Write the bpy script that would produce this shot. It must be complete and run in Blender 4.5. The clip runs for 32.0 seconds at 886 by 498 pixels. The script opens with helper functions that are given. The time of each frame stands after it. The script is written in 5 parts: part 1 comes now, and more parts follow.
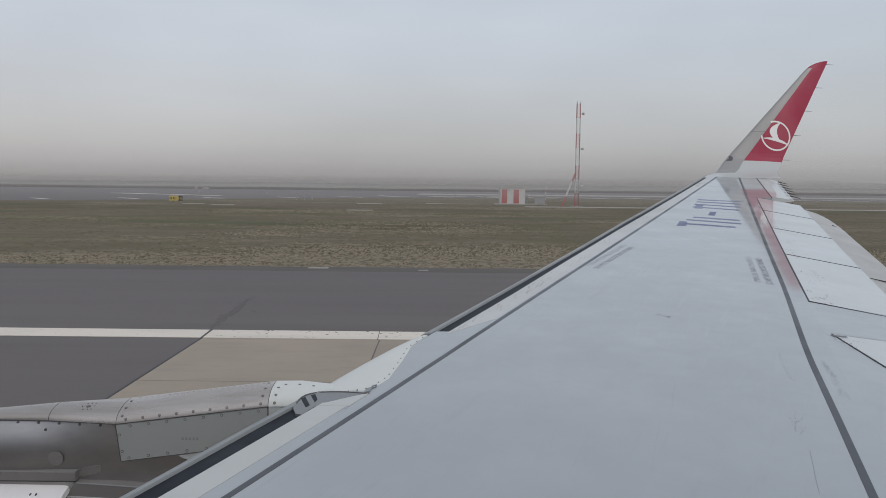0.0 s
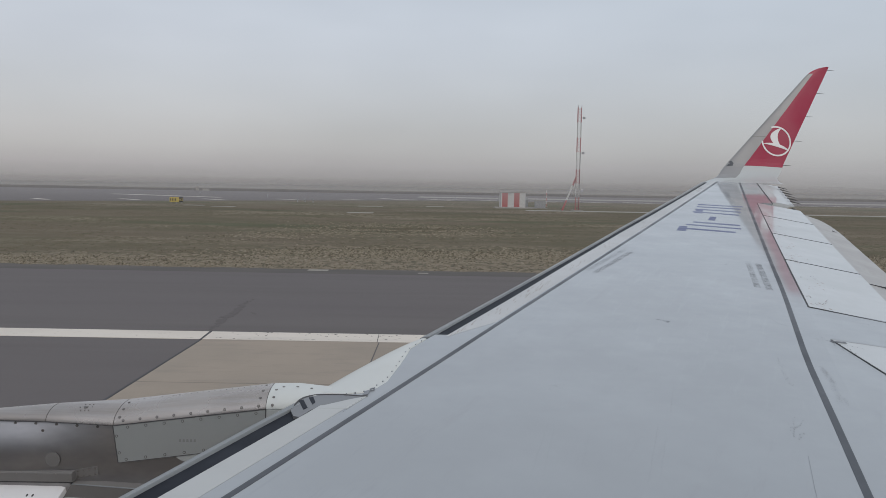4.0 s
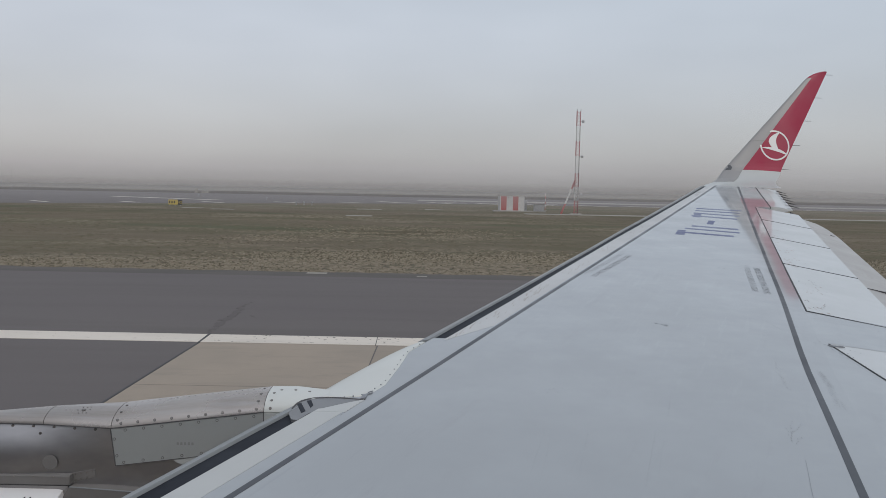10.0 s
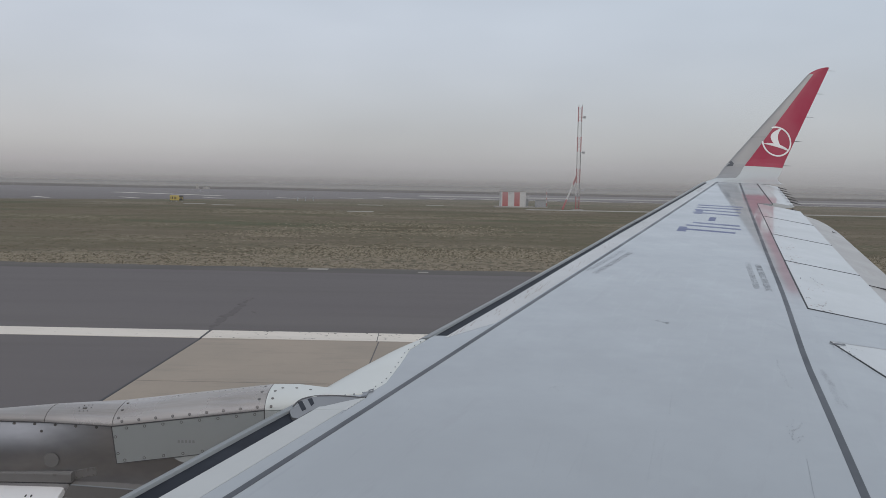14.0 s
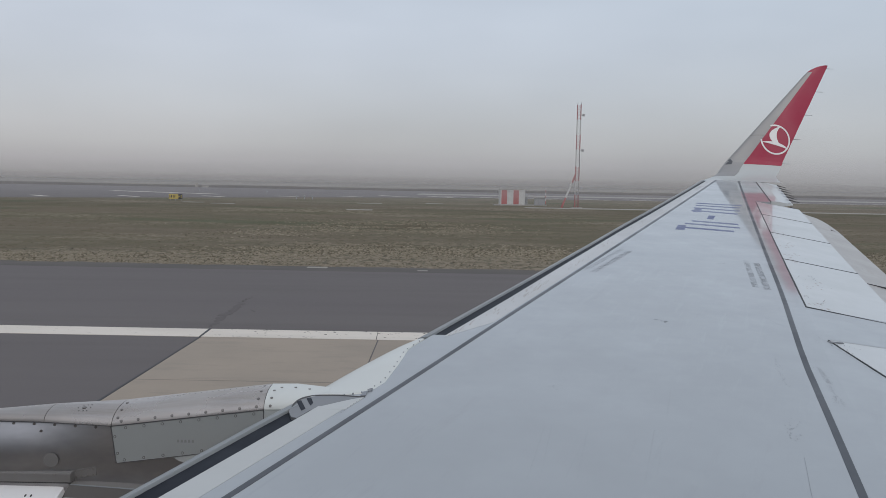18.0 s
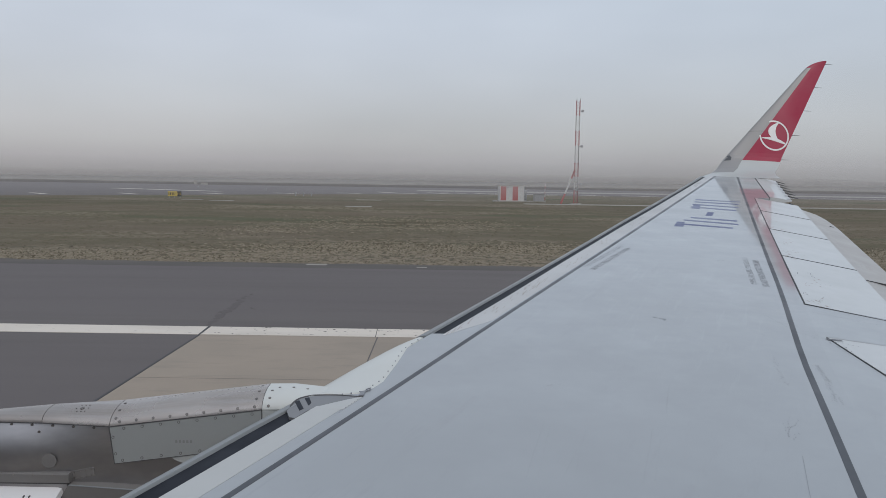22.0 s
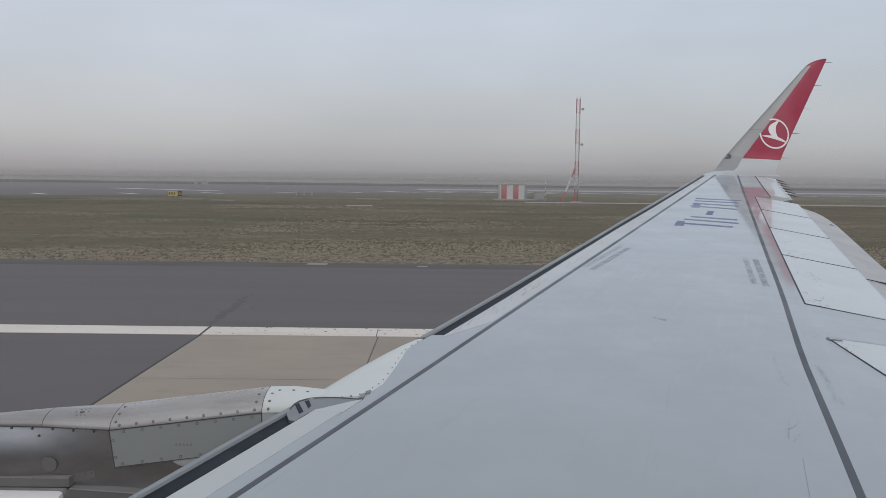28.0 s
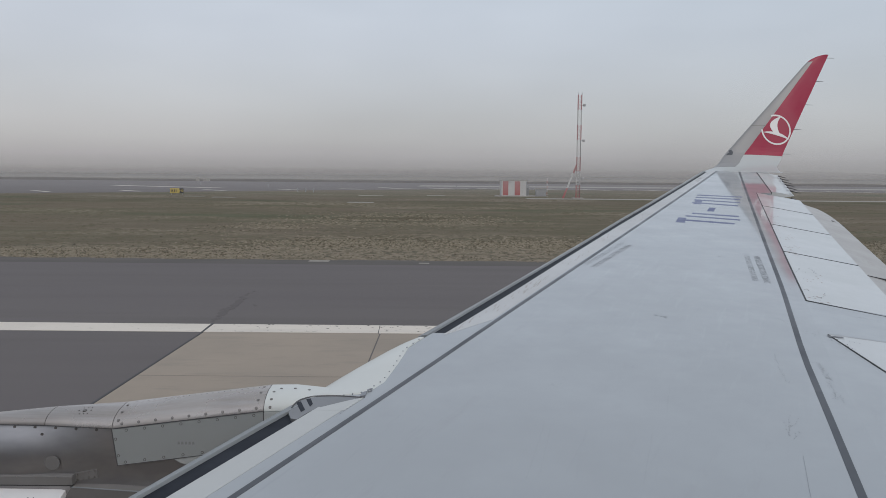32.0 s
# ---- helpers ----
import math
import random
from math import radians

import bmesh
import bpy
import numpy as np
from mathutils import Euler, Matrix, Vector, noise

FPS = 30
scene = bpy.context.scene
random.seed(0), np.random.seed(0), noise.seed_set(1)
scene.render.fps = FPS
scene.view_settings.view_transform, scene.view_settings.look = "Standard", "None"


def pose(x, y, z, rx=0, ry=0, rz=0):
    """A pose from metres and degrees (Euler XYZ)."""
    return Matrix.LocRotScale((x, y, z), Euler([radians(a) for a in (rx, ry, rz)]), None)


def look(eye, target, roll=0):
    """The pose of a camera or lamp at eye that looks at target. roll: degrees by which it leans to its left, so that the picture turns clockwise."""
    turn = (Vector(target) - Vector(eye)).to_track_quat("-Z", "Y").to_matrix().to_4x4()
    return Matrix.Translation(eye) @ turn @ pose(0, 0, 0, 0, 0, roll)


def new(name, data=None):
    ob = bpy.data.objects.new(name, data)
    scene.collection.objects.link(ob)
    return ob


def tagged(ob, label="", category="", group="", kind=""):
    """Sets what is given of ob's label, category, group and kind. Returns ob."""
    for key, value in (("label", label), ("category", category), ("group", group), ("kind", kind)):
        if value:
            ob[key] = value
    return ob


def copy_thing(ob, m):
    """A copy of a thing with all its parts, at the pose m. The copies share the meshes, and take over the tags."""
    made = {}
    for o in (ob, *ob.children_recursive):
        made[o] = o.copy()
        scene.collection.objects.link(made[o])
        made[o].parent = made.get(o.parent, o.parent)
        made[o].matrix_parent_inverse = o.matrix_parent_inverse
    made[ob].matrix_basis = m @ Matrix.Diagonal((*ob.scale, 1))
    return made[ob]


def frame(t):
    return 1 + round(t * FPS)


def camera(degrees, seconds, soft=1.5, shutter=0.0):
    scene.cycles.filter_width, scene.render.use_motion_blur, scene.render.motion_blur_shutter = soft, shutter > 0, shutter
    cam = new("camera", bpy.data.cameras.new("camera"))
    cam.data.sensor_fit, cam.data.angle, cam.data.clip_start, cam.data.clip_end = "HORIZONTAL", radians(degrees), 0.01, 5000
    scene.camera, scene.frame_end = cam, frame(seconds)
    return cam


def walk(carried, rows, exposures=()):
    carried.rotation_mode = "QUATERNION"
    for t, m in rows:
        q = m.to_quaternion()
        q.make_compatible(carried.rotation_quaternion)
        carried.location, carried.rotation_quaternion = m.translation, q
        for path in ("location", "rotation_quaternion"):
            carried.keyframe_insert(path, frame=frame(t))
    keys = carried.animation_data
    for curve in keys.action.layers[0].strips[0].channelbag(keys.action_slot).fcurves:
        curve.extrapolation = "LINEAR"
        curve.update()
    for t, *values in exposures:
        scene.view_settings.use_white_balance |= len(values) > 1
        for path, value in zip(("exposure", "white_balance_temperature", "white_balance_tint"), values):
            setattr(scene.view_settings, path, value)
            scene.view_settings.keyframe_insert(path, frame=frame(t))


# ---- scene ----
DEGREES = 58.86
cam = camera(DEGREES, 32.0, soft=0.7)
# seconds, eye x, y, z, then heading, pitch and roll in degrees
PATH = [
    (0, -0.014, -0.006, 4.164, 0.004, -4.770, 0.607),
    (0.5, -0.013, -0.005, 4.164, 0.000, -4.701, 0.681),
    (1, -0.011, -0.010, 4.161, 0.008, -4.628, 0.808),
    (1.5, -0.009, -0.007, 4.160, 0.019, -4.526, 0.917),
    (2, -0.012, -0.002, 4.162, 0.052, -4.524, 0.945),
    (2.5, -0.010, -0.008, 4.161, 0.029, -4.464, 0.994),
    (3, -0.011, -0.001, 4.164, 0.023, -4.486, 0.990),
    (3.5, -0.009, -0.002, 4.164, -0.018, -4.545, 0.985),
    (5.5, -0.008, -0.003, 4.163, 0.079, -4.529, 1.064),
    (6, -0.006, -0.005, 4.162, 0.205, -4.634, 1.103),
    (6.5, -0.004, -0.009, 4.160, 0.211, -4.604, 1.165),
    (7, -0.005, -0.007, 4.168, 0.207, -4.593, 1.204),
    (7.5, -0.006, -0.008, 4.165, 0.173, -4.463, 1.254),
    (8, -0.007, -0.007, 4.165, 0.187, -4.416, 1.232),
    (8.5, -0.008, -0.001, 4.171, 0.174, -4.432, 1.165),
    (9, -0.011, 0.002, 4.174, 0.153, -4.361, 1.133),
    (9.5, -0.011, -0.001, 4.171, 0.138, -4.462, 1.073),
    (10, -0.006, -0.006, 4.166, 0.065, -4.309, 1.125),
    (10.5, -0.005, -0.006, 4.170, 0.056, -4.312, 1.097),
    (11, -0.005, -0.006, 4.168, 0.057, -4.355, 1.091),
    (11.5, -0.008, -0.004, 4.174, 0.064, -4.462, 1.043),
    (12, -0.004, -0.005, 4.175, 0.023, -4.517, 1.082),
    (12.5, -0.002, -0.004, 4.177, 0.019, -4.488, 1.125),
    (13, -0.004, -0.006, 4.177, 0.021, -4.524, 1.136),
    (13.5, -0.005, -0.003, 4.177, 0.042, -4.681, 1.091),
    (14, -0.004, 0.000, 4.177, -0.026, -4.623, 1.125),
    (14.5, 0.000, 0.000, 4.179, -0.024, -4.570, 1.187),
    (16.5, -0.001, -0.004, 4.187, -0.049, -4.737, 1.092),
    (17, -0.001, -0.001, 4.187, -0.095, -4.810, 1.096),
    (17.5, -0.000, -0.002, 4.185, -0.091, -4.769, 1.100),
    (18, -0.001, -0.006, 4.185, 0.034, -4.759, 1.048),
    (18.5, 0.006, -0.001, 4.190, 0.039, -4.712, 1.035),
    (19, 0.008, -0.001, 4.191, 0.021, -4.722, 1.012),
    (19.5, 0.005, -0.006, 4.193, 0.119, -4.742, 0.959),
    (20, 0.008, -0.004, 4.190, 0.120, -4.874, 0.926),
    (20.5, 0.003, -0.003, 4.192, 0.030, -4.907, 0.912),
    (21, 0.003, -0.001, 4.198, -0.034, -4.753, 0.958),
    (21.5, 0.005, 0.002, 4.197, 0.071, -4.856, 0.917),
    (22, 0.007, 0.001, 4.199, 0.081, -5.022, 0.864),
    (22.5, 0.008, -0.000, 4.199, 0.011, -4.956, 0.865),
    (23, 0.007, 0.002, 4.202, -0.103, -4.909, 0.870),
    (23.5, 0.007, 0.008, 4.203, -0.135, -4.955, 0.853),
    (24, 0.008, 0.002, 4.203, -0.020, -4.963, 0.854),
    (24.5, 0.010, 0.000, 4.204, 0.001, -5.010, 0.835),
    (25, 0.013, 0.001, 4.203, -0.010, -4.939, 0.866),
    (25.5, 0.013, 0.002, 4.204, 0.018, -5.138, 0.810),
    (27.5, 0.012, 0.002, 4.212, -0.021, -5.005, 0.732),
    (28, 0.014, 0.005, 4.217, 0.030, -5.126, 0.636),
    (28.5, 0.013, 0.010, 4.227, 0.092, -5.130, 0.524),
    (29, 0.012, 0.009, 4.230, 0.131, -5.021, 0.479),
    (29.5, 0.010, 0.007, 4.225, 0.040, -4.997, 0.492),
    (30, 0.013, 0.006, 4.225, 0.060, -5.054, 0.513),
    (30.5, 0.015, 0.011, 4.226, -0.066, -5.082, 0.518),
    (31, 0.015, 0.003, 4.225, -0.148, -5.117, 0.530),
    (31.5, 0.018, 0.003, 4.224, -0.106, -5.247, 0.522),
    (32, 0.018, -0.001, 4.227, -0.095, -5.382, 0.494),
]


def aim(x, y, z, yaw, pitch, roll):
    a, b = radians(yaw), radians(pitch)
    ahead = Vector((math.sin(a) * math.cos(b), math.cos(a) * math.cos(b), math.sin(b)))
    return look((x, y, z), Vector((x, y, z)) + ahead * 20, roll)


walk(cam, [(r[0], aim(*r[1:])) for r in PATH], [(0, -0.18, 6660, 12), (12, -0.20, 6610, 12), (18, -0.18, 6480, 12), (25, -0.16, 6500, 12), (32, -0.18, 6580, 12)])

# ---- world and light: an overcast, misty morning ----
SUN_UP, SUN_TURN = radians(48), radians(150)
world = bpy.data.worlds.new("overcast")
scene.world = world
world.use_nodes = True
wt = world.node_tree
wt.nodes.clear()
wout = wt.nodes.new("ShaderNodeOutputWorld")
sky = wt.nodes.new("ShaderNodeTexSky")
sky.sky_type, sky.sun_disc = "NISHITA", False
sky.sun_elevation, sky.sun_rotation = SUN_UP, SUN_TURN
sky.air_density, sky.dust_density = 1.0, 4.0
bg_sky = wt.nodes.new("ShaderNodeBackground")
bg_sky.inputs["Strength"].default_value = 0.05
wt.links.new(sky.outputs[0], bg_sky.inputs["Color"])
tc = wt.nodes.new("ShaderNodeTexCoord")
sep = wt.nodes.new("ShaderNodeSeparateXYZ")
wt.links.new(tc.outputs["Generated"], sep.inputs[0])
ramp = wt.nodes.new("ShaderNodeValToRGB")
SKY_STOPS = [(0.00, (0.22, 0.21, 0.205)), (0.485, (0.235, 0.225, 0.22)), (0.5005, (0.285, 0.274, 0.268)), (0.505, (0.345, 0.336, 0.334)),
             (0.511, (0.43, 0.424, 0.428)), (0.521, (0.487, 0.488, 0.498)), (0.543, (0.512, 0.522, 0.541)), (0.575, (0.527, 0.546, 0.574)), (0.62, (0.55, 0.585, 0.62)),
             (0.78, (0.56, 0.61, 0.66)), (1.0, (0.58, 0.64, 0.70))]
while len(ramp.color_ramp.elements) < len(SKY_STOPS):
    ramp.color_ramp.elements.new(0.5)
for el, (p, c) in zip(ramp.color_ramp.elements, SKY_STOPS):
    el.position, el.color = p, (*c, 1)
half = wt.nodes.new("ShaderNodeMath")
half.operation = "MULTIPLY_ADD"
half.inputs[1].default_value, half.inputs[2].default_value = 0.5, 0.5
wt.links.new(sep.outputs[2], half.inputs[0])
wt.links.new(half.outputs[0], ramp.inputs[0])
# soft cloud texture
cmap = wt.nodes.new("ShaderNodeMapping")
cmap.inputs["Scale"].default_value = (1.6, 1.6, 5.0)
wt.links.new(tc.outputs["Generated"], cmap.inputs[0])
cn = wt.nodes.new("ShaderNodeTexNoise")
cn.inputs["Scale"].default_value, cn.inputs["Detail"].default_value = 1.7, 3.0
wt.links.new(cmap.outputs[0], cn.inputs["Vector"])
cr = wt.nodes.new("ShaderNodeMapRange")
cr.inputs["From Min"].default_value, cr.inputs["From Max"].default_value = 0.3, 0.7
cr.inputs["To Min"].default_value, cr.inputs["To Max"].default_value = 0.93, 1.07
wt.links.new(cn.outputs[0], cr.inputs[0])
bg_cloud = wt.nodes.new("ShaderNodeBackground")
side = wt.nodes.new("ShaderNodeMapRange")
side.inputs["From Min"].default_value, side.inputs["From Max"].default_value = -0.55, 0.55
wt.links.new(sep.outputs[0], side.inputs[0])
shade = wt.nodes.new("ShaderNodeMix")
shade.data_type = "RGBA"
shade.inputs[6].default_value, shade.inputs[7].default_value = (0.955, 0.945, 0.940, 1), (0.895, 0.935, 0.955, 1)
wt.links.new(side.outputs[0], shade.inputs[0])
tone = wt.nodes.new("ShaderNodeMix")
tone.data_type, tone.blend_type = "RGBA", "MULTIPLY"
tone.inputs[0].default_value = 1.0
wt.links.new(ramp.outputs[0], tone.inputs[6])
wt.links.new(shade.outputs[2], tone.inputs[7])
wt.links.new(tone.outputs[2], bg_cloud.inputs["Color"])
wt.links.new(cr.outputs[0], bg_cloud.inputs["Strength"])
addw = wt.nodes.new("ShaderNodeAddShader")
wt.links.new(bg_sky.outputs[0], addw.inputs[0])
wt.links.new(bg_cloud.outputs[0], addw.inputs[1])
wt.links.new(addw.outputs[0], wout.inputs[0])

sun = new("sun", bpy.data.lights.new("sun", "SUN"))
sun.data.energy, sun.data.angle, sun.data.color = 0.5, radians(30), (1.0, 0.97, 0.93)
sun.matrix_world = look((0, 0, 60), (0 - 60 * math.cos(SUN_UP) / math.sin(SUN_UP) * math.sin(SUN_TURN),
                                     -60 * math.cos(SUN_UP) / math.sin(SUN_UP) * math.cos(SUN_TURN), 0))


# ---- materials ----
class Mat:
    """A small builder for procedural materials."""

    def __init__(self, name, color, rough=0.6, metal=0.0, coat=0.0, spec=0.5):
        self.m = bpy.data.materials.new(name)
        self.m.use_nodes = True
        self.t = self.m.node_tree
        self.b = self.t.nodes["Principled BSDF"]
        self.b.inputs["Base Color"].default_value = (*color, 1)
        self.b.inputs["Roughness"].default_value = rough
        self.b.inputs["Metallic"].default_value = metal
        self.b.inputs["Coat Weight"].default_value = coat
        self.b.inputs["Coat Roughness"].default_value = 0.06
        self.b.inputs["Specular IOR Level"].default_value = spec
        self.col = None
        self.color = color
        self.geo = self.t.nodes.new("ShaderNodeNewGeometry")
        self.height = None

    def n(self, kind, **kw):
        node = self.t.nodes.new(kind)
        for k, v in kw.items():
            node.inputs[k].default_value = v
        return node

    def link(self, a, b):
        self.t.links.new(a, b)

    def coords(self, scale=(1, 1, 1), turn=0.0):
        mp = self.n("ShaderNodeMapping", Scale=tuple(1 / s for s in scale), Rotation=(0, 0, turn))
        mp.vector_type = "TEXTURE"
        self.link(self.geo.outputs["Position"], mp.inputs[0])
        return mp.outputs[0]

    def noise(self, scale, detail=4.0, rough=0.55, stretch=(1, 1, 1), lo=0.35, hi=0.65, turn=0.0):
        tx = self.n("ShaderNodeTexNoise", Scale=scale, Detail=detail, Roughness=rough)
        self.link(self.coords(stretch, turn), tx.inputs["Vector"])
        mr = self.n("ShaderNodeMapRange")
        mr.inputs["From Min"].default_value, mr.inputs["From Max"].default_value = lo, hi
        self.link(tx.outputs[0], mr.inputs[0])
        return mr.outputs[0]

    def both(self, a, b):
        """Where both masks are high."""
        ml = self.n("ShaderNodeMath")
        ml.operation, ml.use_clamp = "MULTIPLY", True
        self.link(a, ml.inputs[0])
        self.link(b, ml.inputs[1])
        return ml.outputs[0]

    def mix(self, fac, color, amount=1.0):
        """Mixes color over what stands, by fac times amount."""
        mx = self.t.nodes.new("ShaderNodeMix")
        mx.data_type = "RGBA"
        if amount != 1.0:
            ml = self.n("ShaderNodeMath")
            ml.operation = "MULTIPLY"
            ml.inputs[1].default_value = amount
            self.link(fac, ml.inputs[0])
            fac = ml.outputs[0]
        self.link(fac, mx.inputs[0])
        if self.col is None:
            mx.inputs[6].default_value = (*self.color, 1)
        else:
            self.link(self.col, mx.inputs[6])
        mx.inputs[7].default_value = (*color, 1)
        self.col = mx.outputs[2]
        self.link(self.col, self.b.inputs["Base Color"])
        return self

    def vary(self, amount=0.12):
        """Brightness by object."""
        oi = self.t.nodes.new("ShaderNodeObjectInfo")
        mr = self.n("ShaderNodeMapRange")
        mr.inputs["To Min"].default_value, mr.inputs["To Max"].default_value = 1 - amount, 1 + amount
        self.link(oi.outputs["Random"], mr.inputs[0])
        hs = self.n("ShaderNodeHueSaturation")
        self.link(mr.outputs[0], hs.inputs["Value"])
        if self.col is None:
            hs.inputs["Color"].default_value = (*self.color, 1)
        else:
            self.link(self.col, hs.inputs["Color"])
        self.col = hs.outputs[0]
        self.link(self.col, self.b.inputs["Base Color"])
        return self

    def bump(self, fac, strength=0.3, distance=0.01):
        bp = self.n("ShaderNodeBump", Strength=strength, Distance=distance)
        self.link(fac, bp.inputs["Height"])
        if self.height is not None:
            self.link(self.height, bp.inputs["Normal"])
        self.height = bp.outputs[0]
        self.link(self.height, self.b.inputs["Normal"])
        return self

    def roughness(self, fac, lo, hi):
        mr = self.n("ShaderNodeMapRange")
        mr.inputs["To Min"].default_value, mr.inputs["To Max"].default_value = lo, hi
        self.link(fac, mr.inputs[0])
        self.link(mr.outputs[0], self.b.inputs["Roughness"])
        return self


def airframe_paint(name, color, rough=0.35, coat=0.35, dirt=(0.25, 0.25, 0.25), amount=0.16, scuff=None, streak=0.0):
    k = Mat(name, color, rough, 0.0, coat)
    k.b.inputs["Coat IOR"].default_value = 1.65
    k.mix(k.noise(0.6, 5, 0.6, (1, 0.35, 1), 0.45, 0.75, -0.45), dirt, amount)
    k.mix(k.noise(9, 6, 0.7, (1, 0.12, 1), 0.58, 0.78, -0.45), dirt, amount * 0.9)
    k.mix(k.noise(2.2, 3, 0.5, (1, 1, 1), 0.5, 0.8), tuple(c * 1.12 for c in color), 0.5)
    if streak:
        k.mix(k.both(k.noise(0.5, 2, 0.5, (1, 0.4, 1), 0.45, 0.6), k.noise(22, 3, 0.6, (1, 0.035, 1), 0.56, 0.68, -0.40)), tuple(c * 1.16 for c in color), streak)
        k.mix(k.both(k.noise(0.7, 2, 0.5, (1, 0.4, 1), 0.5, 0.62), k.noise(30, 3, 0.6, (1, 0.03, 1), 0.58, 0.70, -0.40)), tuple(c * 0.84 for c in color), streak)
    if scuff:
        k.mix(k.both(k.noise(0.9, 3, 0.5, (1, 0.5, 1), 0.45, 0.6), k.noise(7, 5, 0.7, (1, 0.22, 1), 0.54, 0.64, -0.46)), scuff, 0.7)
    k.roughness(k.noise(1.4, 4, 0.6), rough * 0.8, rough * 1.35)
    k.bump(k.noise(1.1, 2, 0.5), 0.08, 0.02)
    return k.m


M_WING = airframe_paint("grey_wing_paint", (0.304, 0.330, 0.347), 0.4, 0.9, (0.22, 0.225, 0.23), 0.26, None, 0.3)
M_EDGE = airframe_paint("bare_grey_edge", (0.255, 0.258, 0.26), 0.45, 0.2)
# Grey darkened to paint in the shade inside the slat-end bay.
M_BAY = airframe_paint("shaded_bay_grey", (0.135, 0.14, 0.145), 0.35, 0.6)
M_GRIME = airframe_paint("brown_grime", (0.30, 0.27, 0.255), 0.6, 0.1)
M_SMEAR = airframe_paint("faint_brown_smear", (0.31, 0.28, 0.255), 0.5, 0.2)
M_RIVET = airframe_paint("dull_rivet_grey", (0.21, 0.225, 0.245), 0.5, 0.2)
M_MARK = airframe_paint("faded_ink", (0.235, 0.245, 0.245), 0.5, 0.2)
M_DOT = airframe_paint("faint_rivet_grey", (0.262, 0.280, 0.300), 0.45, 0.3)
M_CHIP = airframe_paint("scuffed_grey", (0.242, 0.256, 0.270), 0.5, 0.2)
M_RIM = airframe_paint("dark_bolt_rim", (0.12, 0.115, 0.11), 0.5, 0.1)
M_DULL = airframe_paint("dull_cowl_grey", (0.17, 0.165, 0.16), 0.55, 0.1)
M_WORN = airframe_paint("worn_grey_paint", (0.26, 0.27, 0.275), 0.5, 0.2)
M_PANEL = airframe_paint("white_panel_paint", (0.50, 0.525, 0.53), 0.4, 0.7, (0.36, 0.36, 0.34), 0.22)
M_FLAP = airframe_paint("dusty_flap_paint", (0.36, 0.355, 0.345), 0.5, 0.3, (0.25, 0.24, 0.22), 0.3, (0.26, 0.23, 0.2))
M_LEAD = airframe_paint("worn_pale_panel", (0.46, 0.47, 0.47), 0.45, 0.3, (0.24, 0.23, 0.22), 0.35, (0.17, 0.14, 0.115))
M_ROOT = airframe_paint("pale_root_panel", (0.442, 0.460, 0.455), 0.45, 0.3, (0.33, 0.32, 0.29), 0.3)
M_LIP = airframe_paint("bare_slat_metal", (0.225, 0.243, 0.252), 0.5, 0.1)
M_FAIR = airframe_paint("pale_fairing_paint", (0.43, 0.455, 0.455), 0.35, 0.35)
# M_SIDE and M_FAIRTOP: shaded and lit copies of the pale fairing paint.
M_SIDE = airframe_paint("shaded_side_paint", (0.315, 0.337, 0.337), 0.35, 0.35)
M_FAIRTOP = airframe_paint("lit_fairing_paint", (0.555, 0.58, 0.56), 0.4, 0.25)
M_STRIPE = airframe_paint("dark_grey_line_paint", (0.062, 0.069, 0.080), 0.5, 0.1, (0.2, 0.2, 0.21), 0.4)
M_RED = airframe_paint("red_paint", (0.30, 0.006, 0.042), 0.5, 0.05, (0.22, 0.02, 0.04), 0.2)
M_WHITE = airframe_paint("white_mark_paint", (0.70, 0.70, 0.70), 0.4, 0.2, (0.5, 0.5, 0.5), 0.1)
M_BLUE = airframe_paint("faded_blue_lettering", (0.035, 0.05, 0.165), 0.4, 0.25, (0.12, 0.14, 0.22), 0.2)
M_GREYLET = airframe_paint("grey_stencil_ink", (0.165, 0.174, 0.188), 0.5, 0.05, (0.35, 0.36, 0.38), 0.5)
k = Mat("black_seal_rubber", (0.014, 0.017, 0.024), 0.6, spec=0.2)
k.mix(k.noise(5, 4), (0.034, 0.039, 0.05), 0.5)
M_SEAL = k.m
k = Mat("dark_joint", (0.05, 0.05, 0.052), 0.7)
M_JOINT = k.m
k = Mat("thin_panel_joint", (0.10, 0.10, 0.104), 0.65)
k.mix(k.noise(14, 3), (0.06, 0.058, 0.056), 0.6)
M_THIN = k.m
k = Mat("brushed_titanium", (0.485, 0.43, 0.385), 0.34, 1.0)
k.mix(k.noise(1.3, 4, 0.6, (1, 1, 3)), (0.31, 0.275, 0.25), 0.8)
k.mix(k.noise(30, 3, 0.6, (0.05, 1, 1)), (0.60, 0.58, 0.56), 0.35)
k.roughness(k.noise(3, 4), 0.2, 0.36)
M_METAL = k.m
k = Mat("heat_stained_metal", (0.462, 0.45, 0.452), 0.36, 0.9)
k.mix(k.noise(2.0, 4, 0.6, (1, 1, 2.5)), (0.30, 0.293, 0.297), 0.8)
M_HOT = k.m
k = Mat("bolt_steel", (0.23, 0.212, 0.20), 0.4, 0.85)
k.vary(0.2)
M_BOLT = k.m
k = Mat("dark_tyre_rubber", (0.02, 0.02, 0.02), 0.8)
M_TYRE = k.m
k = Mat("cabin_window_glass", (0.02, 0.025, 0.03), 0.08)
M_GLASS = k.m

